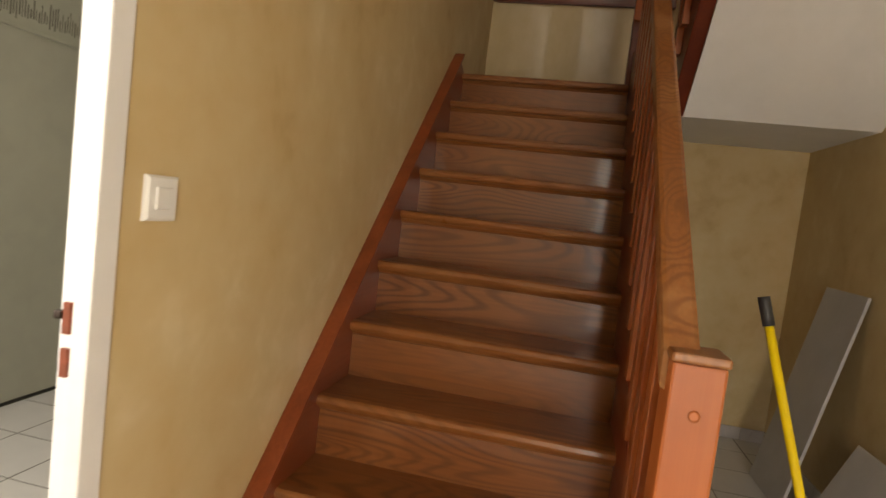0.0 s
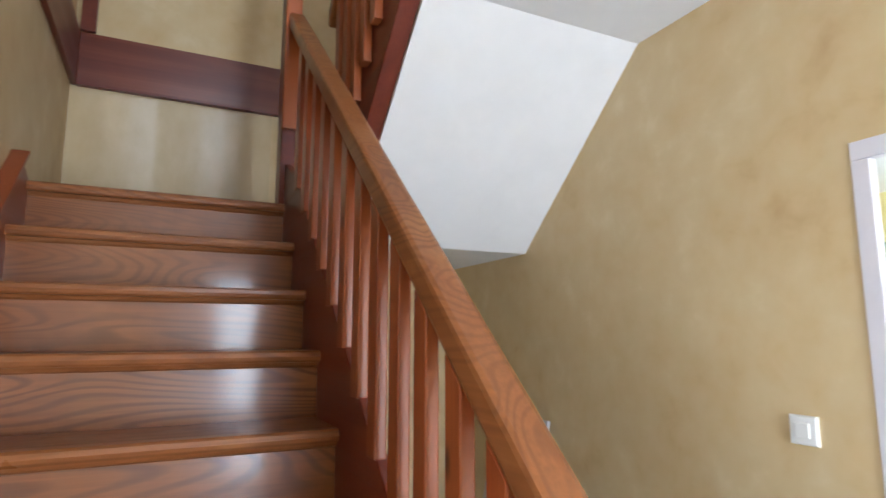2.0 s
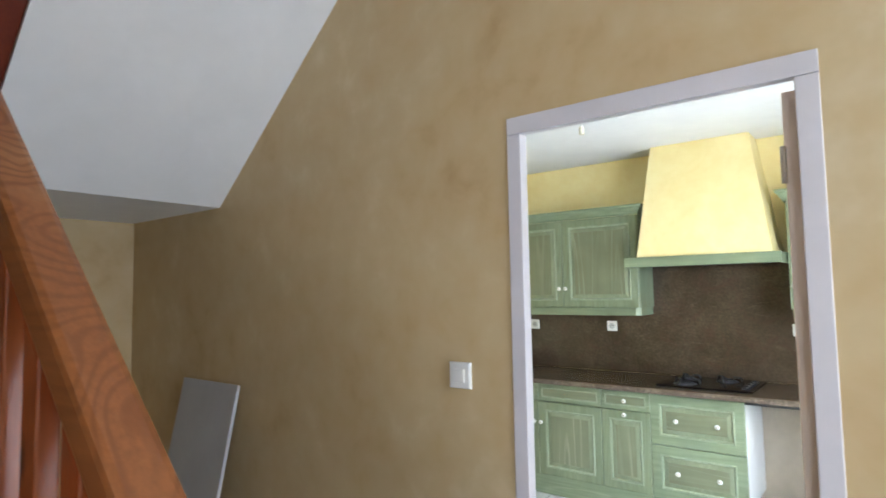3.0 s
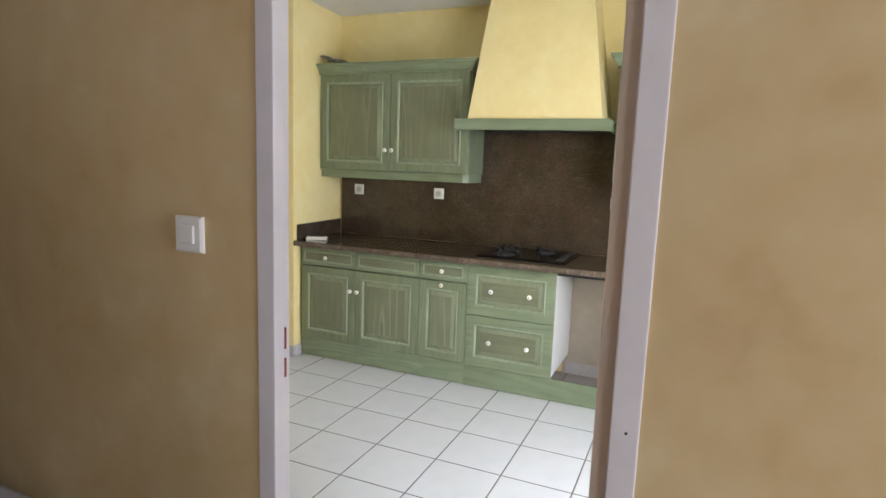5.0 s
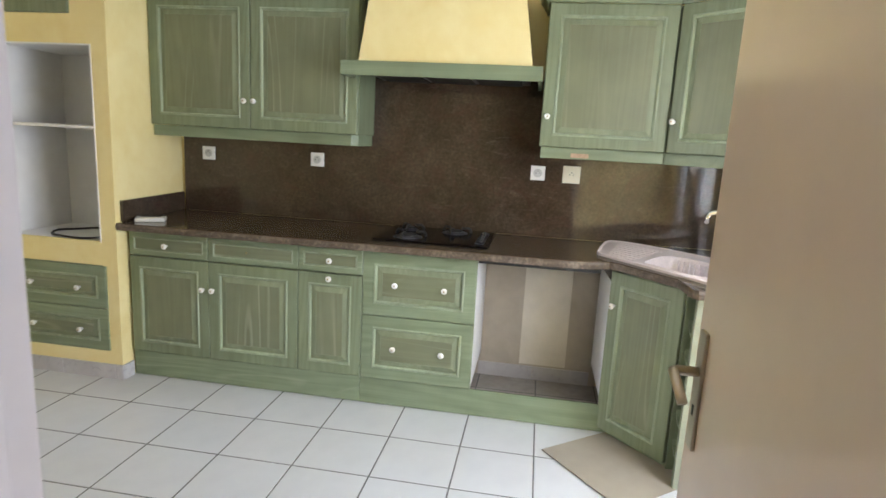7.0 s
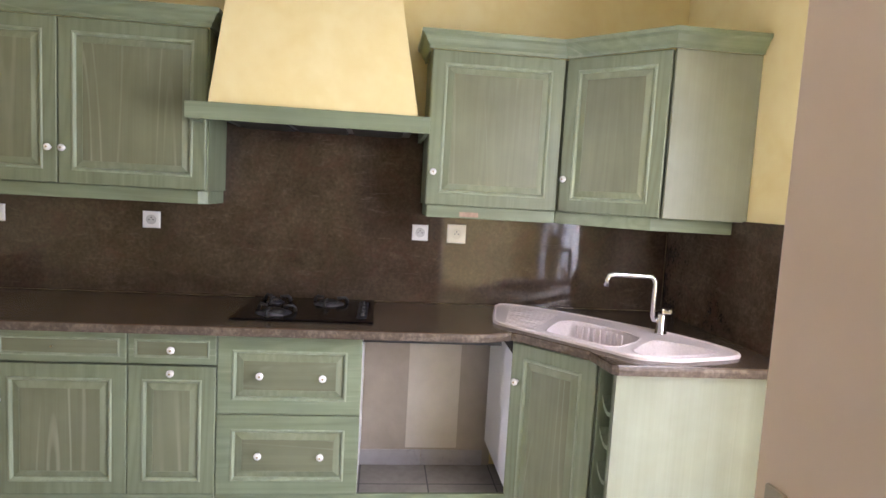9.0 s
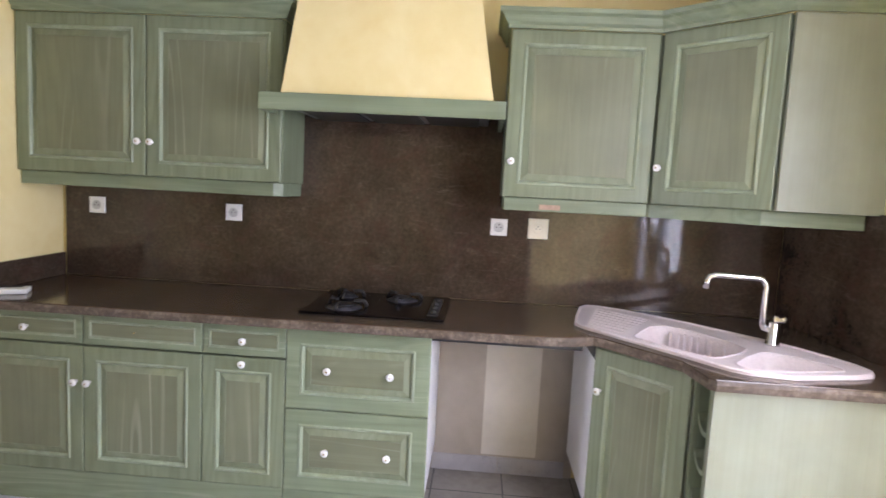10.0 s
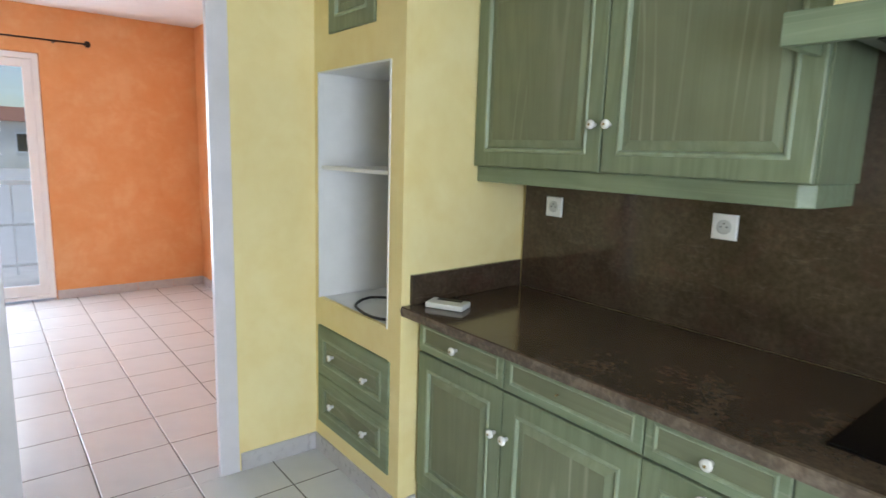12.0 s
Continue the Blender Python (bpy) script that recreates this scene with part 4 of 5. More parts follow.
def slab_with_hole(outline, hole, z0, z1, ease=0.004):
    """A stone slab with a cut-out, its upper edge eased."""
    bm = bmesh.new()
    def loop(pts, z):
        vs = [bm.verts.new((x, y, z)) for x, y in pts]
        return vs, [bm.edges.new((vs[i], vs[(i + 1) % len(vs)])) for i in range(len(vs))]
    mid = Vector((sum(p[0] for p in outline) / len(outline), sum(p[1] for p in outline) / len(outline)))
    shrunk = [tuple(Vector(p) + (mid - Vector(p)).normalized() * ease) for p in outline]
    o1, e1 = loop(shrunk, z1)
    h1, f1 = loop(hole, z1)
    bmesh.ops.triangle_fill(bm, edges=e1 + f1, use_beauty=True)
    o2, _ = loop(outline, z1 - ease)
    o0, e0 = loop(outline, z0)
    h0, f0 = loop(hole, z0)
    bmesh.ops.triangle_fill(bm, edges=e0 + f0, use_beauty=True)
    for a, b in ((o1, o2), (o2, o0), (h1, h0)):
        for i in range(len(a)):
            bm.faces.new((a[i], a[(i + 1) % len(a)], b[(i + 1) % len(a)], b[i]))
    bmesh.ops.recalc_face_normals(bm, faces=bm.faces[:])
    return bm


FRONT = [(4.66, 3.764), (4.672, 1.40), (4.685, 1.30), (4.725, 1.205), (4.70, 1.165), (4.455, 0.955), (4.285, 0.935), (4.268, 0.918), (4.264, 0.227)]
wt = thing("worktop", "polished brown granite worktop with a rough front edge", "worktop")
part("slab", slab_with_hole(FRONT + [(5.321, 0.227), (5.321, 3.806)], [tuple((SINK_AT @ Vector((x, y, 0))).xy) for x, y in CUT], 0.847, 0.885), TOPSTONE, wt)


def hewn_edge(line, z0, z1):
    """The roughly hewn front of the stone, a thin uneven skin before the slab."""
    bm = bmesh.new()
    rr = random.Random(12)
    rows = []
    for p, q in zip(line, line[1:]):
        p, q = Vector((*p, 0)), Vector((*q, 0))
        n = max(1, int((q - p).length / 0.025))
        d = (q - p).normalized()
        out = Vector((d.y, -d.x, 0))
        for i in range(n + (q.xy == Vector(line[-1]))):
            c = p.lerp(q, i / n)
            w = [0.001, 0.002 + rr.random() * 0.003, 0.003 + rr.random() * 0.004, 0.0005 + rr.random() * 0.002]
            rows.append([bm.verts.new(c + out * a + Vector((0, 0, z0 + (z1 - z0) * b))) for a, b in zip(w, (0.0, 0.3, 0.65, 1.0))])
    for a, b in zip(rows, rows[1:]):
        for k in range(3):
            bm.faces.new((a[k], b[k], b[k + 1], a[k + 1]))
    bmesh.ops.recalc_face_normals(bm, faces=bm.faces[:])
    return bm


part("front_edge", hewn_edge(FRONT, 0.8475, 0.8805), ROUGH_STONE, wt, "rough hewn paler stone edge")
ups = solid("upstand", prism(bmesh.new(), [(4.70, 3.750), (5.320, 3.790), (5.320, 3.8085), (4.70, 3.7685)], "z", 0.8855, 1.0, 0.002), STONE, "brown granite upstand against the column", "upstand")
bs = thing("backsplash", "polished brown granite slabs behind the worktop", "backsplash", kind="structure")
part("slab", boxes((SPLASH, BACK - 0.001, 2.559, 3.788, 0.8855, 1.42)), STONE, bs)
part("slab", boxes((SPLASH, BACK - 0.001, 1.585, 2.559, 0.8855, 1.765)), STONE, bs)
part("slab", boxes((SPLASH, BACK - 0.001, 0.2435, 1.585, 0.8855, 1.42)), STONE, bs)
part("slab", boxes((4.28, SPLASH - 0.0005, 0.226, 0.243, 0.8855, 1.41)), STONE, bs)

# bare wall of the appliance gap
setting("wall_gap", boxes((BACK - 0.008, BACK - 0.001, 1.14, 1.88, 0.0, 0.845)), TAUPE_WALL, "bare taupe wall in the empty appliance gap")
# upright strip in a paler colour than the wall behind it
solid("plaster_patch", boxes((BACK - 0.0105, BACK - 0.0085, 1.325, 1.60, 0.095, 0.845)), plain("pale_strip_tone", (0.74, 0.69, 0.61), 0.8, var=0.08, scale=5), "paler upright strip on the bare wall", "plaster", "structure")

solid("support_rail", boxes((4.745, 4.757, 1.2405, 1.833, 0.818, 0.8465, 0.002)), BLACKRUBBER, "dark metal support rail under the worktop edge", "rail")
solid("angle_bracket", prism(bmesh.new(), [(1.1805, 0.846), (1.235, 0.846), (1.1805, 0.775)], "x", 4.7785, 4.792), BLACKRUBBER, "small dark angle bracket in the appliance gap", "bracket")

# ---------- wall units ----------
UX = 5.031
def upper_rail(t, pts, z0, z1):
    bm = bmesh.new()
    prism(bm, pts, "z", z0, z1, 0.004)
    return part("light_rail", bm, SAGE_H, t, "bottom rail")


def cornice(parent, line, z):
    """A crown moulding swept along a plan line, its profile growing outwards (to the line's left)."""
    prof = [(0.0, 0.0), (0.012, 0.0), (0.014, 0.014), (0.024, 0.024), (0.036, 0.048), (0.050, 0.058), (0.052, 0.075), (0.0, 0.075)]
    bm = bmesh.new()
    pts = [Vector((*p, 0)) for p in line]
    rows = []
    for i, p in enumerate(pts):
        d0 = (p - pts[i - 1]).normalized() if i else (pts[1] - p).normalized()
        d1 = (pts[i + 1] - p).normalized() if i < len(pts) - 1 else d0
        n0, n1 = Vector((-d0.y, d0.x, 0)), Vector((-d1.y, d1.x, 0))
        n = (n0 + n1).normalized()
        n /= max(0.3, n.dot(n0))
        rows.append([bm.verts.new(p + n * a + Vector((0, 0, z + b))) for a, b in prof])
    k = len(prof)
    fs = [bm.faces.new((a[j], a[(j + 1) % k], b[(j + 1) % k], b[j])) for a, b in zip(rows, rows[1:]) for j in range(k)]
    fs += [bm.faces.new(rows[0]), bm.faces.new(rows[-1])]
    bmesh.ops.recalc_face_normals(bm, faces=fs)
    return part("cornice", bm, SAGE_H, parent, "moulded cornice")


wu = thing("wall_cabinet", "sage green limed oak wall cabinet with two doors", "cabinet", Matrix.Translation((0, 0, 1.412)), "kitchen wall cabinets")
part("body", boxes((UX, BACK - 0.001, 2.557, 3.785, 0, 0.70, 0.001)), SAGE_V, wu)
f = facing_room(UX, 3.785, 0)
a = panel_front(wu, "door", 0, 0, 0.603, 0.70, 0.056, [(0.603 - 0.026, 0.150)])
a.matrix_basis = f @ pose(0.002, -0.021, 0)
a = panel_front(wu, "door", 0, 0, 0.612, 0.70, 0.056, [(0.026, 0.150)])
a.matrix_basis = f @ pose(0.610, -0.021, 0)
upper_rail(wu, [(5.035, 3.788), (5.035, 2.60), (5.065, 2.566), (5.335, 2.566), (5.335, 3.788)], -0.062, -0.001)
cornice(wu, [(UX - 0.022, 3.785), (UX - 0.022, 2.556), (BACK - 0.002, 2.556)][::-1], 0.700)

wr = thing("wall_cabinet", "sage green single-door wall cabinet beside the hood", "cabinet", Matrix.Translation((0, 0, 1.405)), "kitchen wall cabinets")
part("body", boxes((UX, BACK - 0.001, 0.962, 1.585, 0, 0.70, 0.001)), SAGE_V, wr)
a = panel_front(wr, "door", 0, 0, 0.615, 0.70, 0.056, [(0.026, 0.150)])
a.matrix_basis = facing_room(UX, 1.585, 0) @ pose(0.002, -0.021, 0)
wc = thing("corner_wall_cabinet", "sage green corner wall cabinet with a slanted door", "cabinet", Matrix.Translation((0, 0, 1.405)), "kitchen wall cabinets")
P1, P2 = Vector((5.012, 0.957, 0)), Vector((4.690, 0.604, 0))
part("body", prism(bmesh.new(), [(5.035, 0.960), (5.030, 0.945), (4.705, 0.592), (4.690, 0.600), (4.690, 0.228), (5.338, 0.228), (5.338, 0.960)], "z", 0, 0.70, 0.001), SAGE_V, wc)
part("end_panel", boxes((4.672, 4.689, 0.227, 0.604, 0, 0.70, 0.002)), SAGE_L, wc, "pale green end panel")
a = panel_front(wc, "door", 0, 0, (P2 - P1).length - 0.012, 0.70, 0.056, [(0.026, 0.150)])
a.matrix_basis = pose(P1.x, P1.y, 0, 0, 0, math.degrees(math.atan2(P2.y - P1.y, P2.x - P1.x))) @ pose(0.006, -0.012, 0)
upper_rail(wr, [(5.035, 1.575), (5.035, 0.962), (5.335, 0.962), (5.335, 1.575)], -0.058, -0.001)
part("stain", boxes((5.0325, 5.0345, 1.33, 1.42, -0.050, -0.028, 0.0008)), plain("reddish_rub_mark", (0.36, 0.24, 0.17), 0.6, var=0.25, scale=40), wr, "faint reddish rub mark")
upper_rail(wc, [(5.035, 0.960), (5.035, 0.955), (4.735, 0.625), (4.735, 0.25), (5.335, 0.25), (5.335, 0.960)], -0.058, -0.001)
cornice(wr, [(BACK - 0.002, 1.586), (5.008, 1.586), (5.008, 0.9595)][::-1], 0.700)
cornice(wc, [(4.671, 0.228), (4.671, 0.612), (4.9995, 0.958)], 0.700)

# ---------- hood ----------
hood = thing("cooker_hood", "yellow plastered chimney hood on a sage green mantel", "cooker hood")
HX = 4.822
bm = bmesh.new()
lo = [(4.850, 1.645), (4.850, 2.512), (BACK - 0.002, 2.512), (BACK - 0.002, 1.645)]
hi = [(5.075, 1.785), (5.075, 2.455), (BACK - 0.002, 2.455), (BACK - 0.002, 1.785)]
va, vb = [bm.verts.new((*p, 1.777)) for p in lo], [bm.verts.new((*p, KIT_CEIL - 0.001)) for p in hi]
fs = [bm.faces.new(va), bm.faces.new(vb)] + [bm.faces.new((va[i], va[(i + 1) % 4], vb[(i + 1) % 4], vb[i])) for i in range(4)]
bmesh.ops.recalc_face_normals(bm, faces=fs)
part("chimney", bm, YELLOW, hood, "tapered yellow plaster chimney")
part("mantel", boxes((HX, HX + 0.022, 1.594, 2.595, 1.706, 1.776, 0.003)), SAGE_H, hood, "sage green mantel beam")
part("mantel_top", boxes((HX + 0.001, BACK - 0.002, 1.596, 2.593, 1.766, 1.7765, 0.002)), SAGE_H, hood)
for y in (1.596, 2.575):
    part("mantel_side", boxes((HX + 0.0225, 5.005 if y > 2 else BACK - 0.002, y, y + 0.018, 1.7065, 1.7655, 0.002)), SAGE_H, hood)
part("filter_box", boxes((4.90, 5.30, 1.66, 2.50, 1.728, 1.765, 0.004)), ALU, hood, "dull metal hood insert")
for i in range(3):
    part("filter", boxes((4.93, 5.26, 1.70 + i * 0.26, 1.93 + i * 0.26, 1.718, 1.7275, 0.002)), CASTIRON, hood, "dark grease filter")

# ---------- hob ----------
hob = thing("gas_hob", "black enamel gas hob set into the worktop", "hob", Matrix.Translation((4.790, 1.795, 0.8855)))
part("plate", boxes((0, 0.510, 0, 0.600, 0, 0.008, 0.004)), BLACKGLASS, hob)
BURNERS = ((0.13, 0.44, 0.054), (0.37, 0.475, 0.030), (0.37, 0.22, 0.050))
for x, y, r in BURNERS:
    bm = bmesh.new()
    lathe(bm, [(r * 1.45, 0.008), (r * 1.45, 0.0095), (r, 0.012), (r, 0.018)], pose(x, y, 0), 20)
    b = part("burner", bm, DARKSTEEL, hob, "dull grey steel burner ring")
    bm = bmesh.new()
    lathe(bm, [(r * 0.82, 0.0182), (r * 0.82, 0.023), (r * 0.7, 0.026)], pose(x, y, 0), 20)
    part("burner_cap", bm, CASTIRON, b)
    for k in range(3):
        d = Vector((math.cos(k * math.pi / 1.5 + 0.9), math.sin(k * math.pi / 1.5 + 0.9), 0))
        p = Vector((x, y, 0.036))
        part("pan_support", tube(bmesh.new(), [p + d * r * 0.8, p + d * (r + 0.03), p + d * (r + 0.038) + Vector((0, 0, -0.008)), p + d * (r + 0.045) + Vector((0, 0, -0.026))], 0.0075, 6), CASTIRON, hob, "cast iron pan support finger")
part("control_strip", boxes((0.07, 0.43, 0.030, 0.075, 0.0075, 0.0105, 0.002)), DARKSTEEL, hob, "dark steel control strip")
for i in range(4):
    bm = bmesh.new()
    lathe(bm, [(0.014, 0.0105), (0.014, 0.015), (0.012, 0.024), (0.009, 0.025)], pose(0.115 + i * 0.085, 0.052, 0), 14)
    part("knob", bm, CASTIRON, hob, "black control knob")

# ---------- sink ----------
sk = thing("corner_sink", "pinkish composite corner sink with two bowls and a drainer", "sink", SINK_AT)
MAIN = [(-0.112, -0.285), (-0.085, -0.308), (0.05, -0.318), (0.16, -0.324), (0.207, -0.312), (0.222, -0.28), (0.237, -0.14), (0.222, -0.06), (0.15, -0.008), (0.03, 0.028), (-0.08, 0.036), (-0.142, 0.018), (-0.168, -0.05), (-0.14, -0.18)]
SMALL = [(0.278, -0.30), (0.268, -0.18), (0.270, -0.07), (0.29, -0.035), (0.354, -0.014), (0.46, -0.016), (0.522, -0.03), (0.530, -0.065), (0.44, -0.23), (0.365, -0.325), (0.335, -0.345), (0.298, -0.332)]


MAIN, SMALL = [[(x, y * 0.955 if y < 0 else y) for x, y in pts] for pts in (MAIN, SMALL)]


def sink_rim():
    """The rim's slab with the bowls let into it."""
    bm = bmesh.new()
    loops = []
    for pts in (OUT, MAIN, SMALL):
        vs = [bm.verts.new((x, y, 0.010)) for x, y in pts]
        loops.append(([bm.edges.new((vs[i], vs[(i + 1) % len(vs)])) for i in range(len(vs))], vs))
    bmesh.ops.triangle_fill(bm, edges=[e for es, _ in loops for e in es], use_beauty=True)
    outer = loops[0][1]
    prev = outer
    for s, z in ((1.006, 0.007), (1.008, 0.0005)):
        ring = [bm.verts.new((v.co.x * s, v.co.y * s, z)) for v in outer]
        for i in range(len(ring)):
            bm.faces.new((prev[i], prev[(i + 1) % len(ring)], ring[(i + 1) % len(ring)], ring[i]))
        prev = ring
    bmesh.ops.recalc_face_normals(bm, faces=bm.faces[:])
    return bm


def sink_bowl(pts, depth):
    bm = bmesh.new()
    cx, cy = sum(p[0] for p in pts) / len(pts), sum(p[1] for p in pts) / len(pts)
    rows = []
    for s, z in ((1.0, 0.0105), (0.985, 0.005), (0.97, 0.0), (0.90, -depth * 0.85), (0.82, -depth * 0.97), (0.70, -depth), (0.1, -depth - 0.003)):
        rows.append([bm.verts.new((cx + (x - cx) * s, cy + (y - cy) * s, z)) for x, y in pts])
    for a, b in zip(rows, rows[1:]):
        for i in range(len(pts)):
            bm.faces.new((a[i], a[(i + 1) % len(pts)], b[(i + 1) % len(pts)], b[i])).smooth = True
    bm.faces.new(rows[-1])
    bmesh.ops.recalc_face_normals(bm, faces=bm.faces[:])
    return bm


part("rim", sink_rim(), SINK, sk)
part("bowl", sink_bowl(MAIN, 0.15), SINK, sk, "large rounded bowl")
part("bowl", sink_bowl(SMALL, 0.10), SINK, sk, "small side bowl")
for pts, r in ((OUT, 0.006), (MAIN, 0.004), (SMALL, 0.004)):
    part("lip", tube(bmesh.new(), [(x * (0.99 if pts is OUT else 1), y, 0.0095) for x, y in pts], r, 8, True), SINK, sk, "rounded raised lip")
for i in range(8):
    y = -0.27 + i * 0.047
    part("drainer_rib", boxes((-0.50 + (0.05 - y) * 0.56, -0.215 + (-0.05 - y) * 0.22, y, y + 0.016, 0.0090, 0.0135, 0.002)), SINK, sk)
for i in range(9):
    y = -0.14 + 0.93 * (0.156 if i < 5 else 0.168 - (i - 4) * 0.010)
    part("bowl_rib", boxes((-0.10 + i * 0.028, -0.09 + i * 0.028, y - 0.014, y - 0.004, -0.11, 0.0, 0.002)), SINK, sk)

tap = thing("kitchen_tap", "chrome mixer tap with a square swan neck", "tap", Matrix.Translation((4.735, 0.535, 0.8962)))
bm = bmesh.new()
lathe(bm, [(0.027, 0), (0.027, 0.006), (0.023, 0.010), (0.023, 0.085), (0.018, 0.092)], Matrix.Identity(4), 18)
part("body", bm, CHROME, tap)
d = Vector((0.06, 0.998, 0))
c = [(0.002, 0.012, 0.058), (0.002, 0.036, 0.064), (0.002, 0.042, 0.08), (0.002, 0.042, 0.222)] + [tuple(Vector((0.002, 0.042, 0.222)) + d * (0.03 - 0.03 * math.cos(k * math.pi / 8)) + Vector((0, 0, 0.03 * math.sin(k * math.pi / 8)))) for k in range(1, 5)]
o = Vector((0.002, 0.042, 0))
c += [tuple(o + d * 0.185 + Vector((0, 0, 0.254))), tuple(o + d * 0.206 + Vector((0, 0, 0.247))), tuple(o + d * 0.215 + Vector((0, 0, 0.228))), tuple(o + d * 0.217 + Vector((0, 0, 0.200)))]
part("spout", tube(bmesh.new(), c, 0.0115, 12), CHROME, tap, "bent chrome spout")
part("lever", boxes((-0.030, 0.016, -0.030, 0.014, 0.093, 0.116, 0.004), (-0.060, -0.026, -0.016, 0.002, 0.108, 0.117, 0.003)), CHROME, tap)

# ---------- sockets and switches ----------
def socket(y, z, size=0.082, mat=PLASTIC, label="white wall socket on the granite backsplash"):
    t = thing("wall_socket", label, "socket", facing_room(SPLASH - 0.0005, y, z))
    h = size / 2
    part("plate", frames_loft(bmesh.new(), [(-h, h, -h, h, 0), (-h, h, -h, h, -0.006), (-h + 0.003, h - 0.003, -h + 0.003, h - 0.003, -0.009)], True, True), mat, t)
    bm = bmesh.new()
    m = pose(0, -0.009, 0, 90)
    lathe(bm, [(0.024, 0.0003), (0.024, 0.001), (0.019, 0.0012)], m, 18)
    part("well", bm, plain("socket_shade", (0.52, 0.52, 0.51), 0.5, relief=0) if mat is PLASTIC else mat, t)
    bm = bmesh.new()
    for x, z2 in ((-0.0095, 0), (0.0095, 0), (0, 0.011)):
        lathe(bm, [(0.003, 0.0014), (0.003, 0.0022)], pose(x, -0.009, z2, 90), 8)
    part("holes", bm, DARK, t)
    return t


for y in (3.617, 2.904, 1.580):
    socket(y, 1.252)
socket(1.391, 1.254, 0.098, IVORY, "larger ivory appliance socket on the backsplash")


def light_switch(m, label):
    t = thing("light_switch", label, "light switch", m)
    part("plate", frames_loft(bmesh.new(), [(-0.042, 0.042, -0.042, 0.042, 0), (-0.042, 0.042, -0.042, 0.042, -0.006), (-0.037, 0.037, -0.037, 0.037, -0.011)], True, True), PLASTIC, t)
    part("rocker", frames_loft(bmesh.new(), [(-0.021, 0.021, -0.021, 0.021, -0.0112), (-0.021, 0.021, -0.021, 0.021, -0.014), (-0.019, 0.019, -0.019, 0.019, -0.016)]), PLASTIC, t)
    return t


light_switch(Matrix(((0, -1, 0, 0.0005), (1, 0, 0, 1.169), (0, 0, 1, 1.303), (0, 0, 0, 1))), "white square light switch on the ochre stair wall")
light_switch(facing_room(HALL_R - 0.0005, 2.166, 1.289), "white square light switch beside the kitchen doorway")

# ---------- column fronts ----------
cdw = thing("drawer_unit", "sage green pair of drawers built into the column", "drawers", facing_room(CF + 0.012, 4.445, 0))
part("body", boxes((0.006, 0.606, 0.012, 0.45, 0.167, 0.638)), SAGE_V, cdw)
panel_front(cdw, "drawer", 0.002, 0.405, 0.608, 0.236, 0.056, [(0.155, 0.120), (0.445, 0.110)])
panel_front(cdw, "drawer", 0.002, 0.163, 0.608, 0.238, 0.056, [(0.155, 0.125), (0.445, 0.115)])
cub = thing("column_cupboard", "small sage green cupboard door high in the column", "cupboard", facing_room(CF + 0.012, 4.335, 1.935))
part("body", boxes((0.004, 0.366, 0.012, 0.40, 0.004, 0.555)), SAGE_V, cub)
panel_front(cub, "door", 0.002, 0.002, 0.366, 0.560, 0.056)
solid("cable_loop", tube(bmesh.new(), [(4.83 + 0.155 * math.cos(i * math.pi / 12), 4.06 + 0.21 * math.sin(i * math.pi / 12), 0.7835 + 0.003 * math.sin(i * 1.3)) for i in range(24)], 0.006, 8, True), BLACKRUBBER, "loop of black cable lying in the niche", "cable")

rm = thing("remote_control", "white plastic remote lying on the worktop", "remote control", Matrix.Translation((4.80, 3.66, 0.8855)) @ pose(0, 0, 0, 0, 0, 28))
part("case", boxes((-0.045, 0.045, -0.075, 0.075, 0.0, 0.022, 0.006)), PLASTIC, rm)
part("display", boxes((0.005, 0.035, -0.05, 0.05, 0.0222, 0.0235)), DARK, rm)

paper = bmesh.new()
rp = random.Random(7)
bmesh.ops.create_grid(paper, x_segments=7, y_segments=5, size=0.5)
for v in paper.verts:
    v.co = Vector((v.co.x * 0.09, v.co.y * 0.20, 0.012 + rp.random() * 0.035 + (0.035 if v.co.y > 0.2 else 0.0)))
ret = bmesh.ops.solidify(paper, geom=paper.faces[:], thickness=0.002)
solid("crumpled_paper", paper, plain("grey_paper", (0.22, 0.20, 0.18), 0.8, var=0.2), "crumpled grey paper lying on the cabinet top", "paper", "", "", Matrix.Translation((5.03, 3.67, 2.186)))

# ---------- ceiling lamp ----------
lp = thing("ceiling_lamp", "bare bulb holder hanging from the kitchen ceiling", "lamp", Matrix.Translation((3.915, 2.482, KIT_CEIL)))
bm = bmesh.new()
lathe(bm, [(0.03, -0.0005), (0.03, -0.012), (0.01, -0.02)], Matrix.Identity(4), 14)
part("rose", bm, PLASTIC, lp)
part("cable", tube(bmesh.new(), [(0, 0, -0.015), (0.004, 0, -0.05), (0, 0, -0.09)], 0.004, 6), PLASTIC, lp)
bm = bmesh.new()
lathe(bm, [(0.012, -0.085), (0.016, -0.09), (0.016, -0.13), (0.012, -0.132)], Matrix.Identity(4), 12)
part("holder", bm, IVORY, lp)

# ---------- loose things ----------
sheet = bmesh.new()
box(sheet, 0, 0.62, -0.50, 0, 0, 0.004, 0.001)
solid("cardboard_sheet", sheet, CARDBOARD, "flat beige cardboard sheet lying on the tiles", "cardboard", "", "", pose(4.49, 1.455, 0.0052, 0, 0, -51.0))

tilt = math.degrees(math.atan2(0.24, 1.14))
solid("leaning_board", boxes((-0.016, 0, 0, 0.47, 0, 1.17, 0.002)), BOARD, "grey-white board leaning against the hall wall", "board", "", "boards in the alcove", pose(1.972, 3.40, 0.006, 0, tilt, 0))
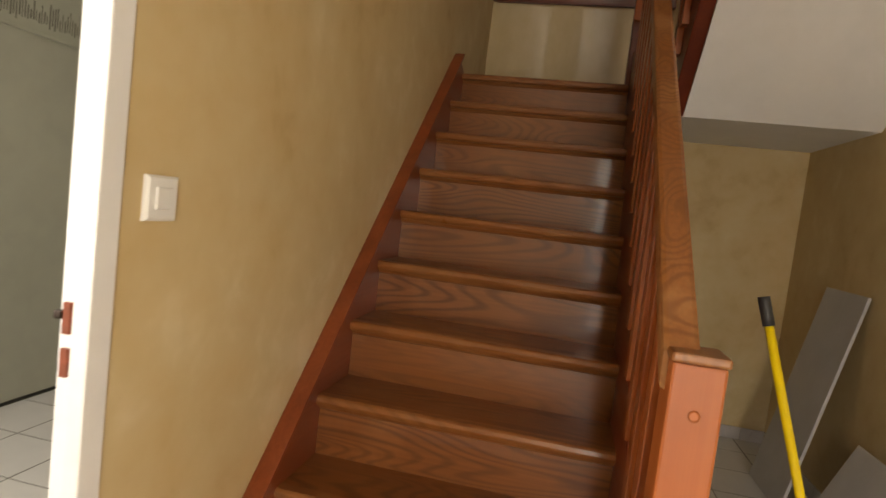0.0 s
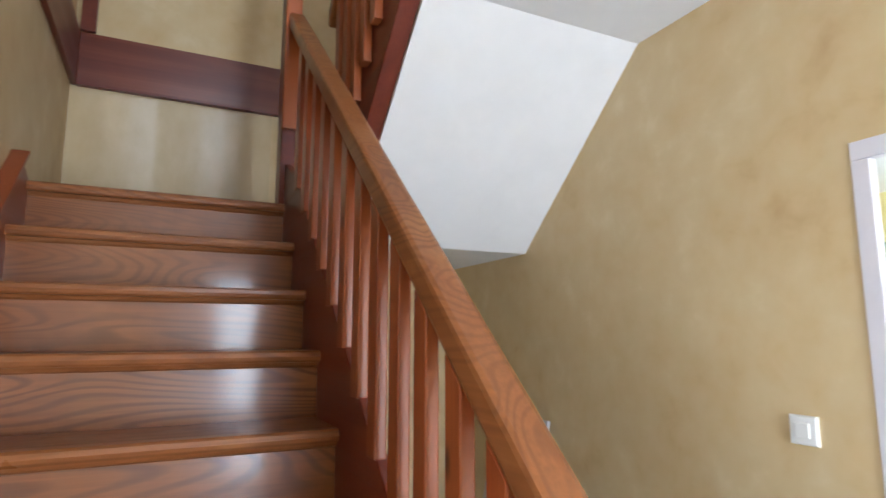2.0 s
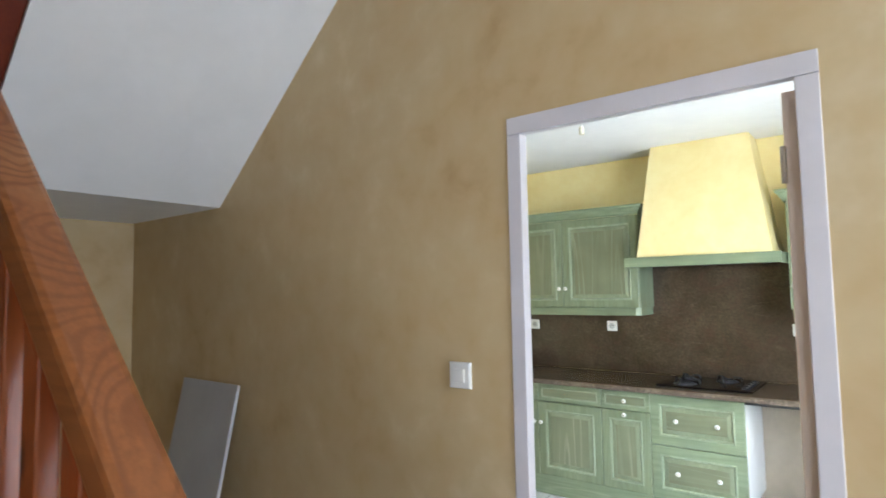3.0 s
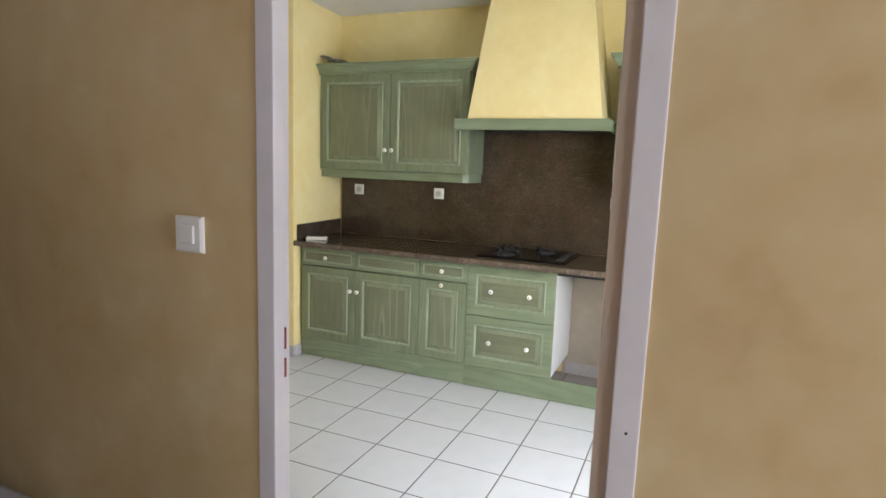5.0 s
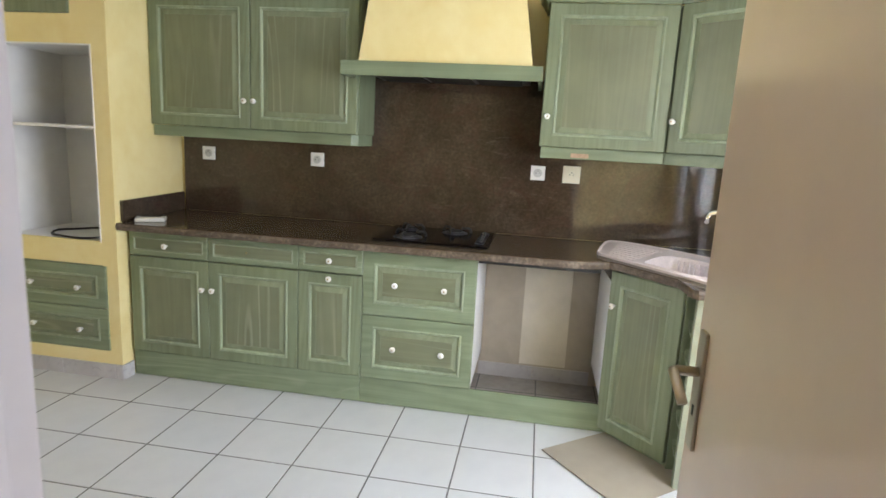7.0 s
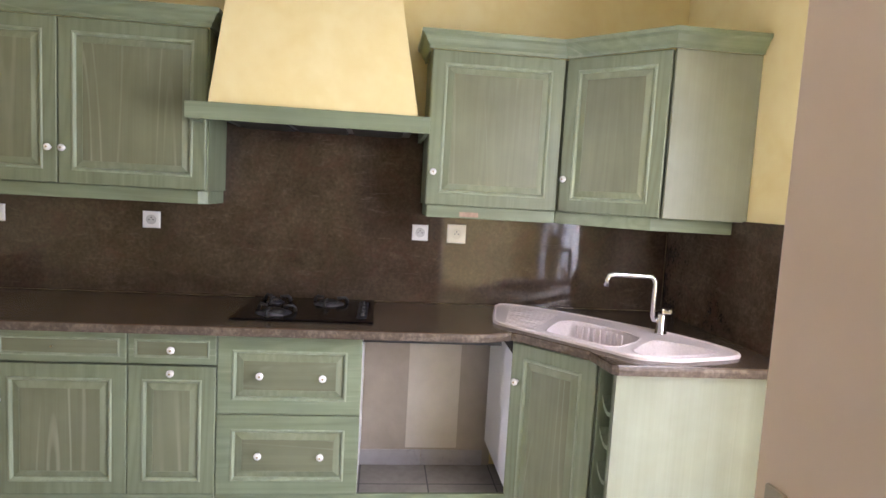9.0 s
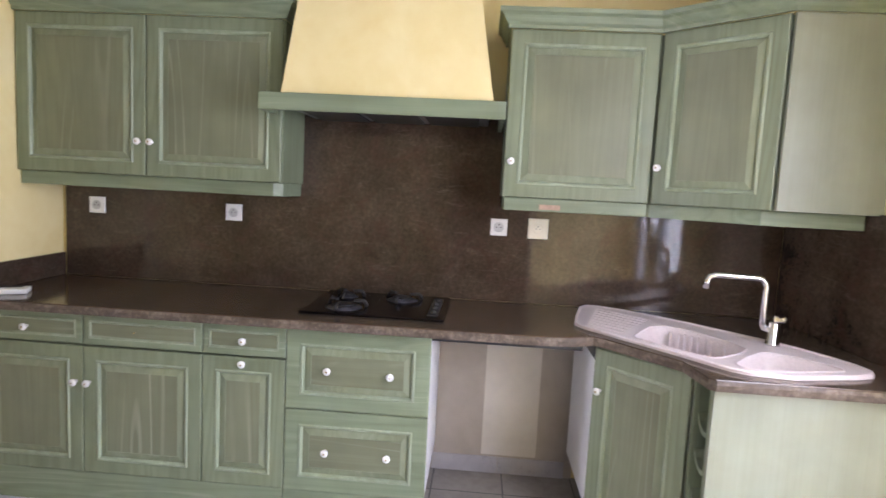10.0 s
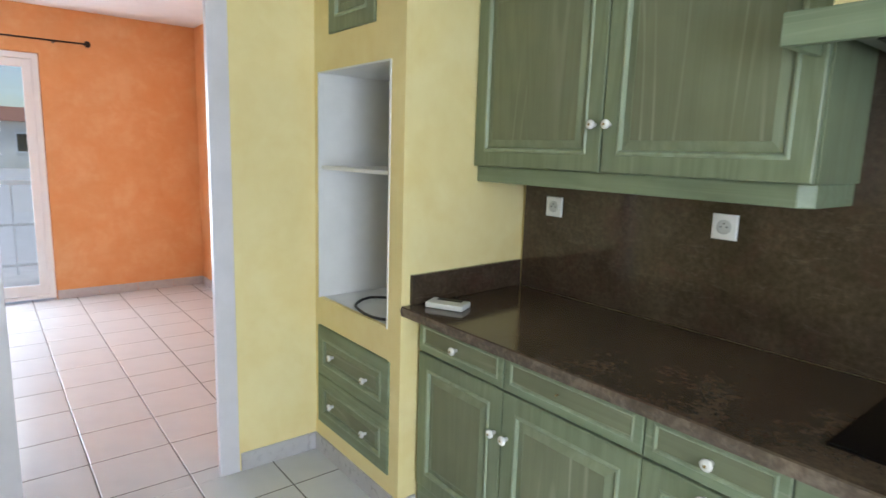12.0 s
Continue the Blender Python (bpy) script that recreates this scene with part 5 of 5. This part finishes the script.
solid("leaning_board", boxes((-0.016, 0, 0, 0.50, 0, 0.52, 0.002)), BOARD, "low grey-white board leaning in the alcove", "board", "", "boards in the alcove", pose(1.97, 2.70, 0.006, 0, 24, 0))
pole = thing("broom_handle", "yellow handle with a black grip leaning by the stairs", "broom handle")
a, b = Vector((1.572, 1.618, 0.012)), Vector((1.261, 1.877, 1.215))
part("shaft", tube(bmesh.new(), [a, a.lerp(b, 0.955)], 0.0115, 12), YELLOWPOLE, pole)
part("grip", tube(bmesh.new(), [a.lerp(b, 0.94), a.lerp(b, 0.96), a.lerp(b, 0.99), b], 0.0150, 12), BLACKRUBBER, pole, "black rubber grip")

# side room: moulded ledge and brushed border on the wall
sr = thing("wall_border", "moulded rail with a stencilled border above", "trim", kind="structure")
part("rail", boxes((-2.089, -2.075, 0.6, 3.9, 1.985, 2.000, 0.003)), GREY_PANEL, sr)
rng = random.Random(4)
marks = bmesh.new()
for i in range(90):
    y = 1.9 + i * 0.016
    box(marks, -2.0895, -2.0885, y, y + 0.004 + rng.random() * 0.004, 2.03 + rng.random() * 0.03, 2.10 + rng.random() * 0.08)
part("stencil", marks, plain("stencil_grey", (0.12, 0.12, 0.10), 0.7), sr)
part("base_gap", boxes((-2.0895, -2.085, 0.1, 3.9, 0.004, 0.022)), DARK, sr)

# ---------- floors ----------
def tile_mesh(name, w, d, mat):
    bm = bmesh.new()
    z = 0.0
    lo = [bm.verts.new(c) for c in ((0, 0, -0.006), (w, 0, -0.006), (w, d, -0.006), (0, d, -0.006))]
    e = 0.0025
    mid = [bm.verts.new(c) for c in ((0, 0, -0.0012), (w, 0, -0.0012), (w, d, -0.0012), (0, d, -0.0012))]
    hi = [bm.verts.new(c) for c in ((e, e, z), (w - e, e, z), (w - e, d - e, z), (e, d - e, z))]
    for a, b in ((lo, mid), (mid, hi)):
        for i in range(4):
            bm.faces.new((a[i], a[(i + 1) % 4], b[(i + 1) % 4], b[i]))
    bm.faces.new(hi)
    bmesh.ops.recalc_face_normals(bm, faces=bm.faces[:])
    return mesh_of(name, bm, mat)


JX, JY, GAP = 4.433, 2.521, 0.0065
CACHE = {}


def tiled(name, label, x0, x1, y0, y1):
    """A tiled floor: a grout bed and its tiles, cut at the walls."""
    bed = setting(name, boxes((x0, x1, y0, y1, -0.12, -0.0011)), GROUT, label, "floor")
    i0, i1 = math.floor((x0 - JX) / PITCH), math.ceil((x1 - JX) / PITCH)
    j0, j1 = math.floor((y0 - JY) / PITCH), math.ceil((y1 - JY) / PITCH)
    for i in range(i0, i1):
        for j in range(j0, j1):
            a0, a1 = max(x0, JX + i * PITCH + GAP / 2), min(x1, JX + (i + 1) * PITCH - GAP / 2)
            b0, b1 = max(y0, JY + j * PITCH + GAP / 2), min(y1, JY + (j + 1) * PITCH - GAP / 2)
            if a1 - a0 < 0.02 or b1 - b0 < 0.02:
                continue
            # tiles beyond the units' front line get the darker brown-grey colour
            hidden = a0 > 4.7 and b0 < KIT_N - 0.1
            key = (round(a1 - a0, 3), round(b1 - b0, 3), DARK_TILE if hidden else TILE)
            if key not in CACHE:
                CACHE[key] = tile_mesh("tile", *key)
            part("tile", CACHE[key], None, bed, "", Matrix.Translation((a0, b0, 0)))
    return bed


tiled("floor_kitchen", "white ceramic tiled kitchen floor with grey joints", 2.32, BACK, KIT_S, KIT_N)
tiled("floor_living", "white ceramic tiled living room floor", 2.3, LIV_X, KIT_N, LIV_Y + 0.2)
tiled("floor_hall", "white ceramic tiled hall floor", 0.0, 2.32, -1.5, STAIR_END)
tiled("floor_side_room", "pale tiled side room floor", -2.09, 0.0, 0.1, 3.9)
setting("floor_living_west", boxes((1.2, 2.3, KIT_N, LIV_Y, -0.12, -0.001)), TILE, "white living room floor by the side wall", "floor")


def skirting(name, label, a, b, normal, h=0.085, length=0.335, t=0.009):
    """A row of skirting tiles from a to b, standing out along normal."""
    s = thing(name, label, "baseboard", kind="structure")
    a, b, n = Vector((*a, 0)), Vector((*b, 0)), Vector((*normal, 0))
    d = (b - a).normalized()
    total, at = (b - a).length, 0.0
    while at < total - 0.01:
        e = min(total, at + length)
        p, q = a + d * (at + 0.0015), a + d * (e - 0.0015) + n * t
        part("tile", boxes((min(p.x, q.x), max(p.x, q.x), min(p.y, q.y), max(p.y, q.y), 0.0005, h, 0.002)), SKIRT_TILE, s)
        at = e
    return s


skirting("baseboard_column", "grey ceramic skirting tiles along the column", (4.66, KIT_N - 0.010), (4.66, 3.757), (-1, 0))
skirting("baseboard_column_side", "grey ceramic skirting tile beside the units", (4.6605, 3.766), (4.745, 3.766), (0, -1))
skirting("baseboard_kitchen_north", "grey ceramic skirting tiles by the doorway", (4.285, KIT_N), (4.66, KIT_N), (0, -1))
skirting("baseboard_gap", "grey ceramic skirting tiles in the appliance gap", (BACK - 0.0085, 1.85), (BACK - 0.0085, 1.18), (-1, 0))
skirting("baseboard_living_north", "grey ceramic skirting tiles in the living room", (3.94, LIV_Y), (LIV_X, LIV_Y), (0, -1))
skirting("baseboard_living_east", "grey ceramic skirting tiles in the living room", (LIV_X, LIV_Y - 0.01), (LIV_X, 4.60), (-1, 0))
skirting("baseboard_alcove", "grey ceramic skirting tiles under the landing", (1.06, STAIR_END), (HALL_R, STAIR_END), (0, -1))
skirting("baseboard_hall_east", "grey ceramic skirting tiles along the hall wall", (HALL_R, 1.975), (HALL_R, STAIR_END - 0.01), (-1, 0))
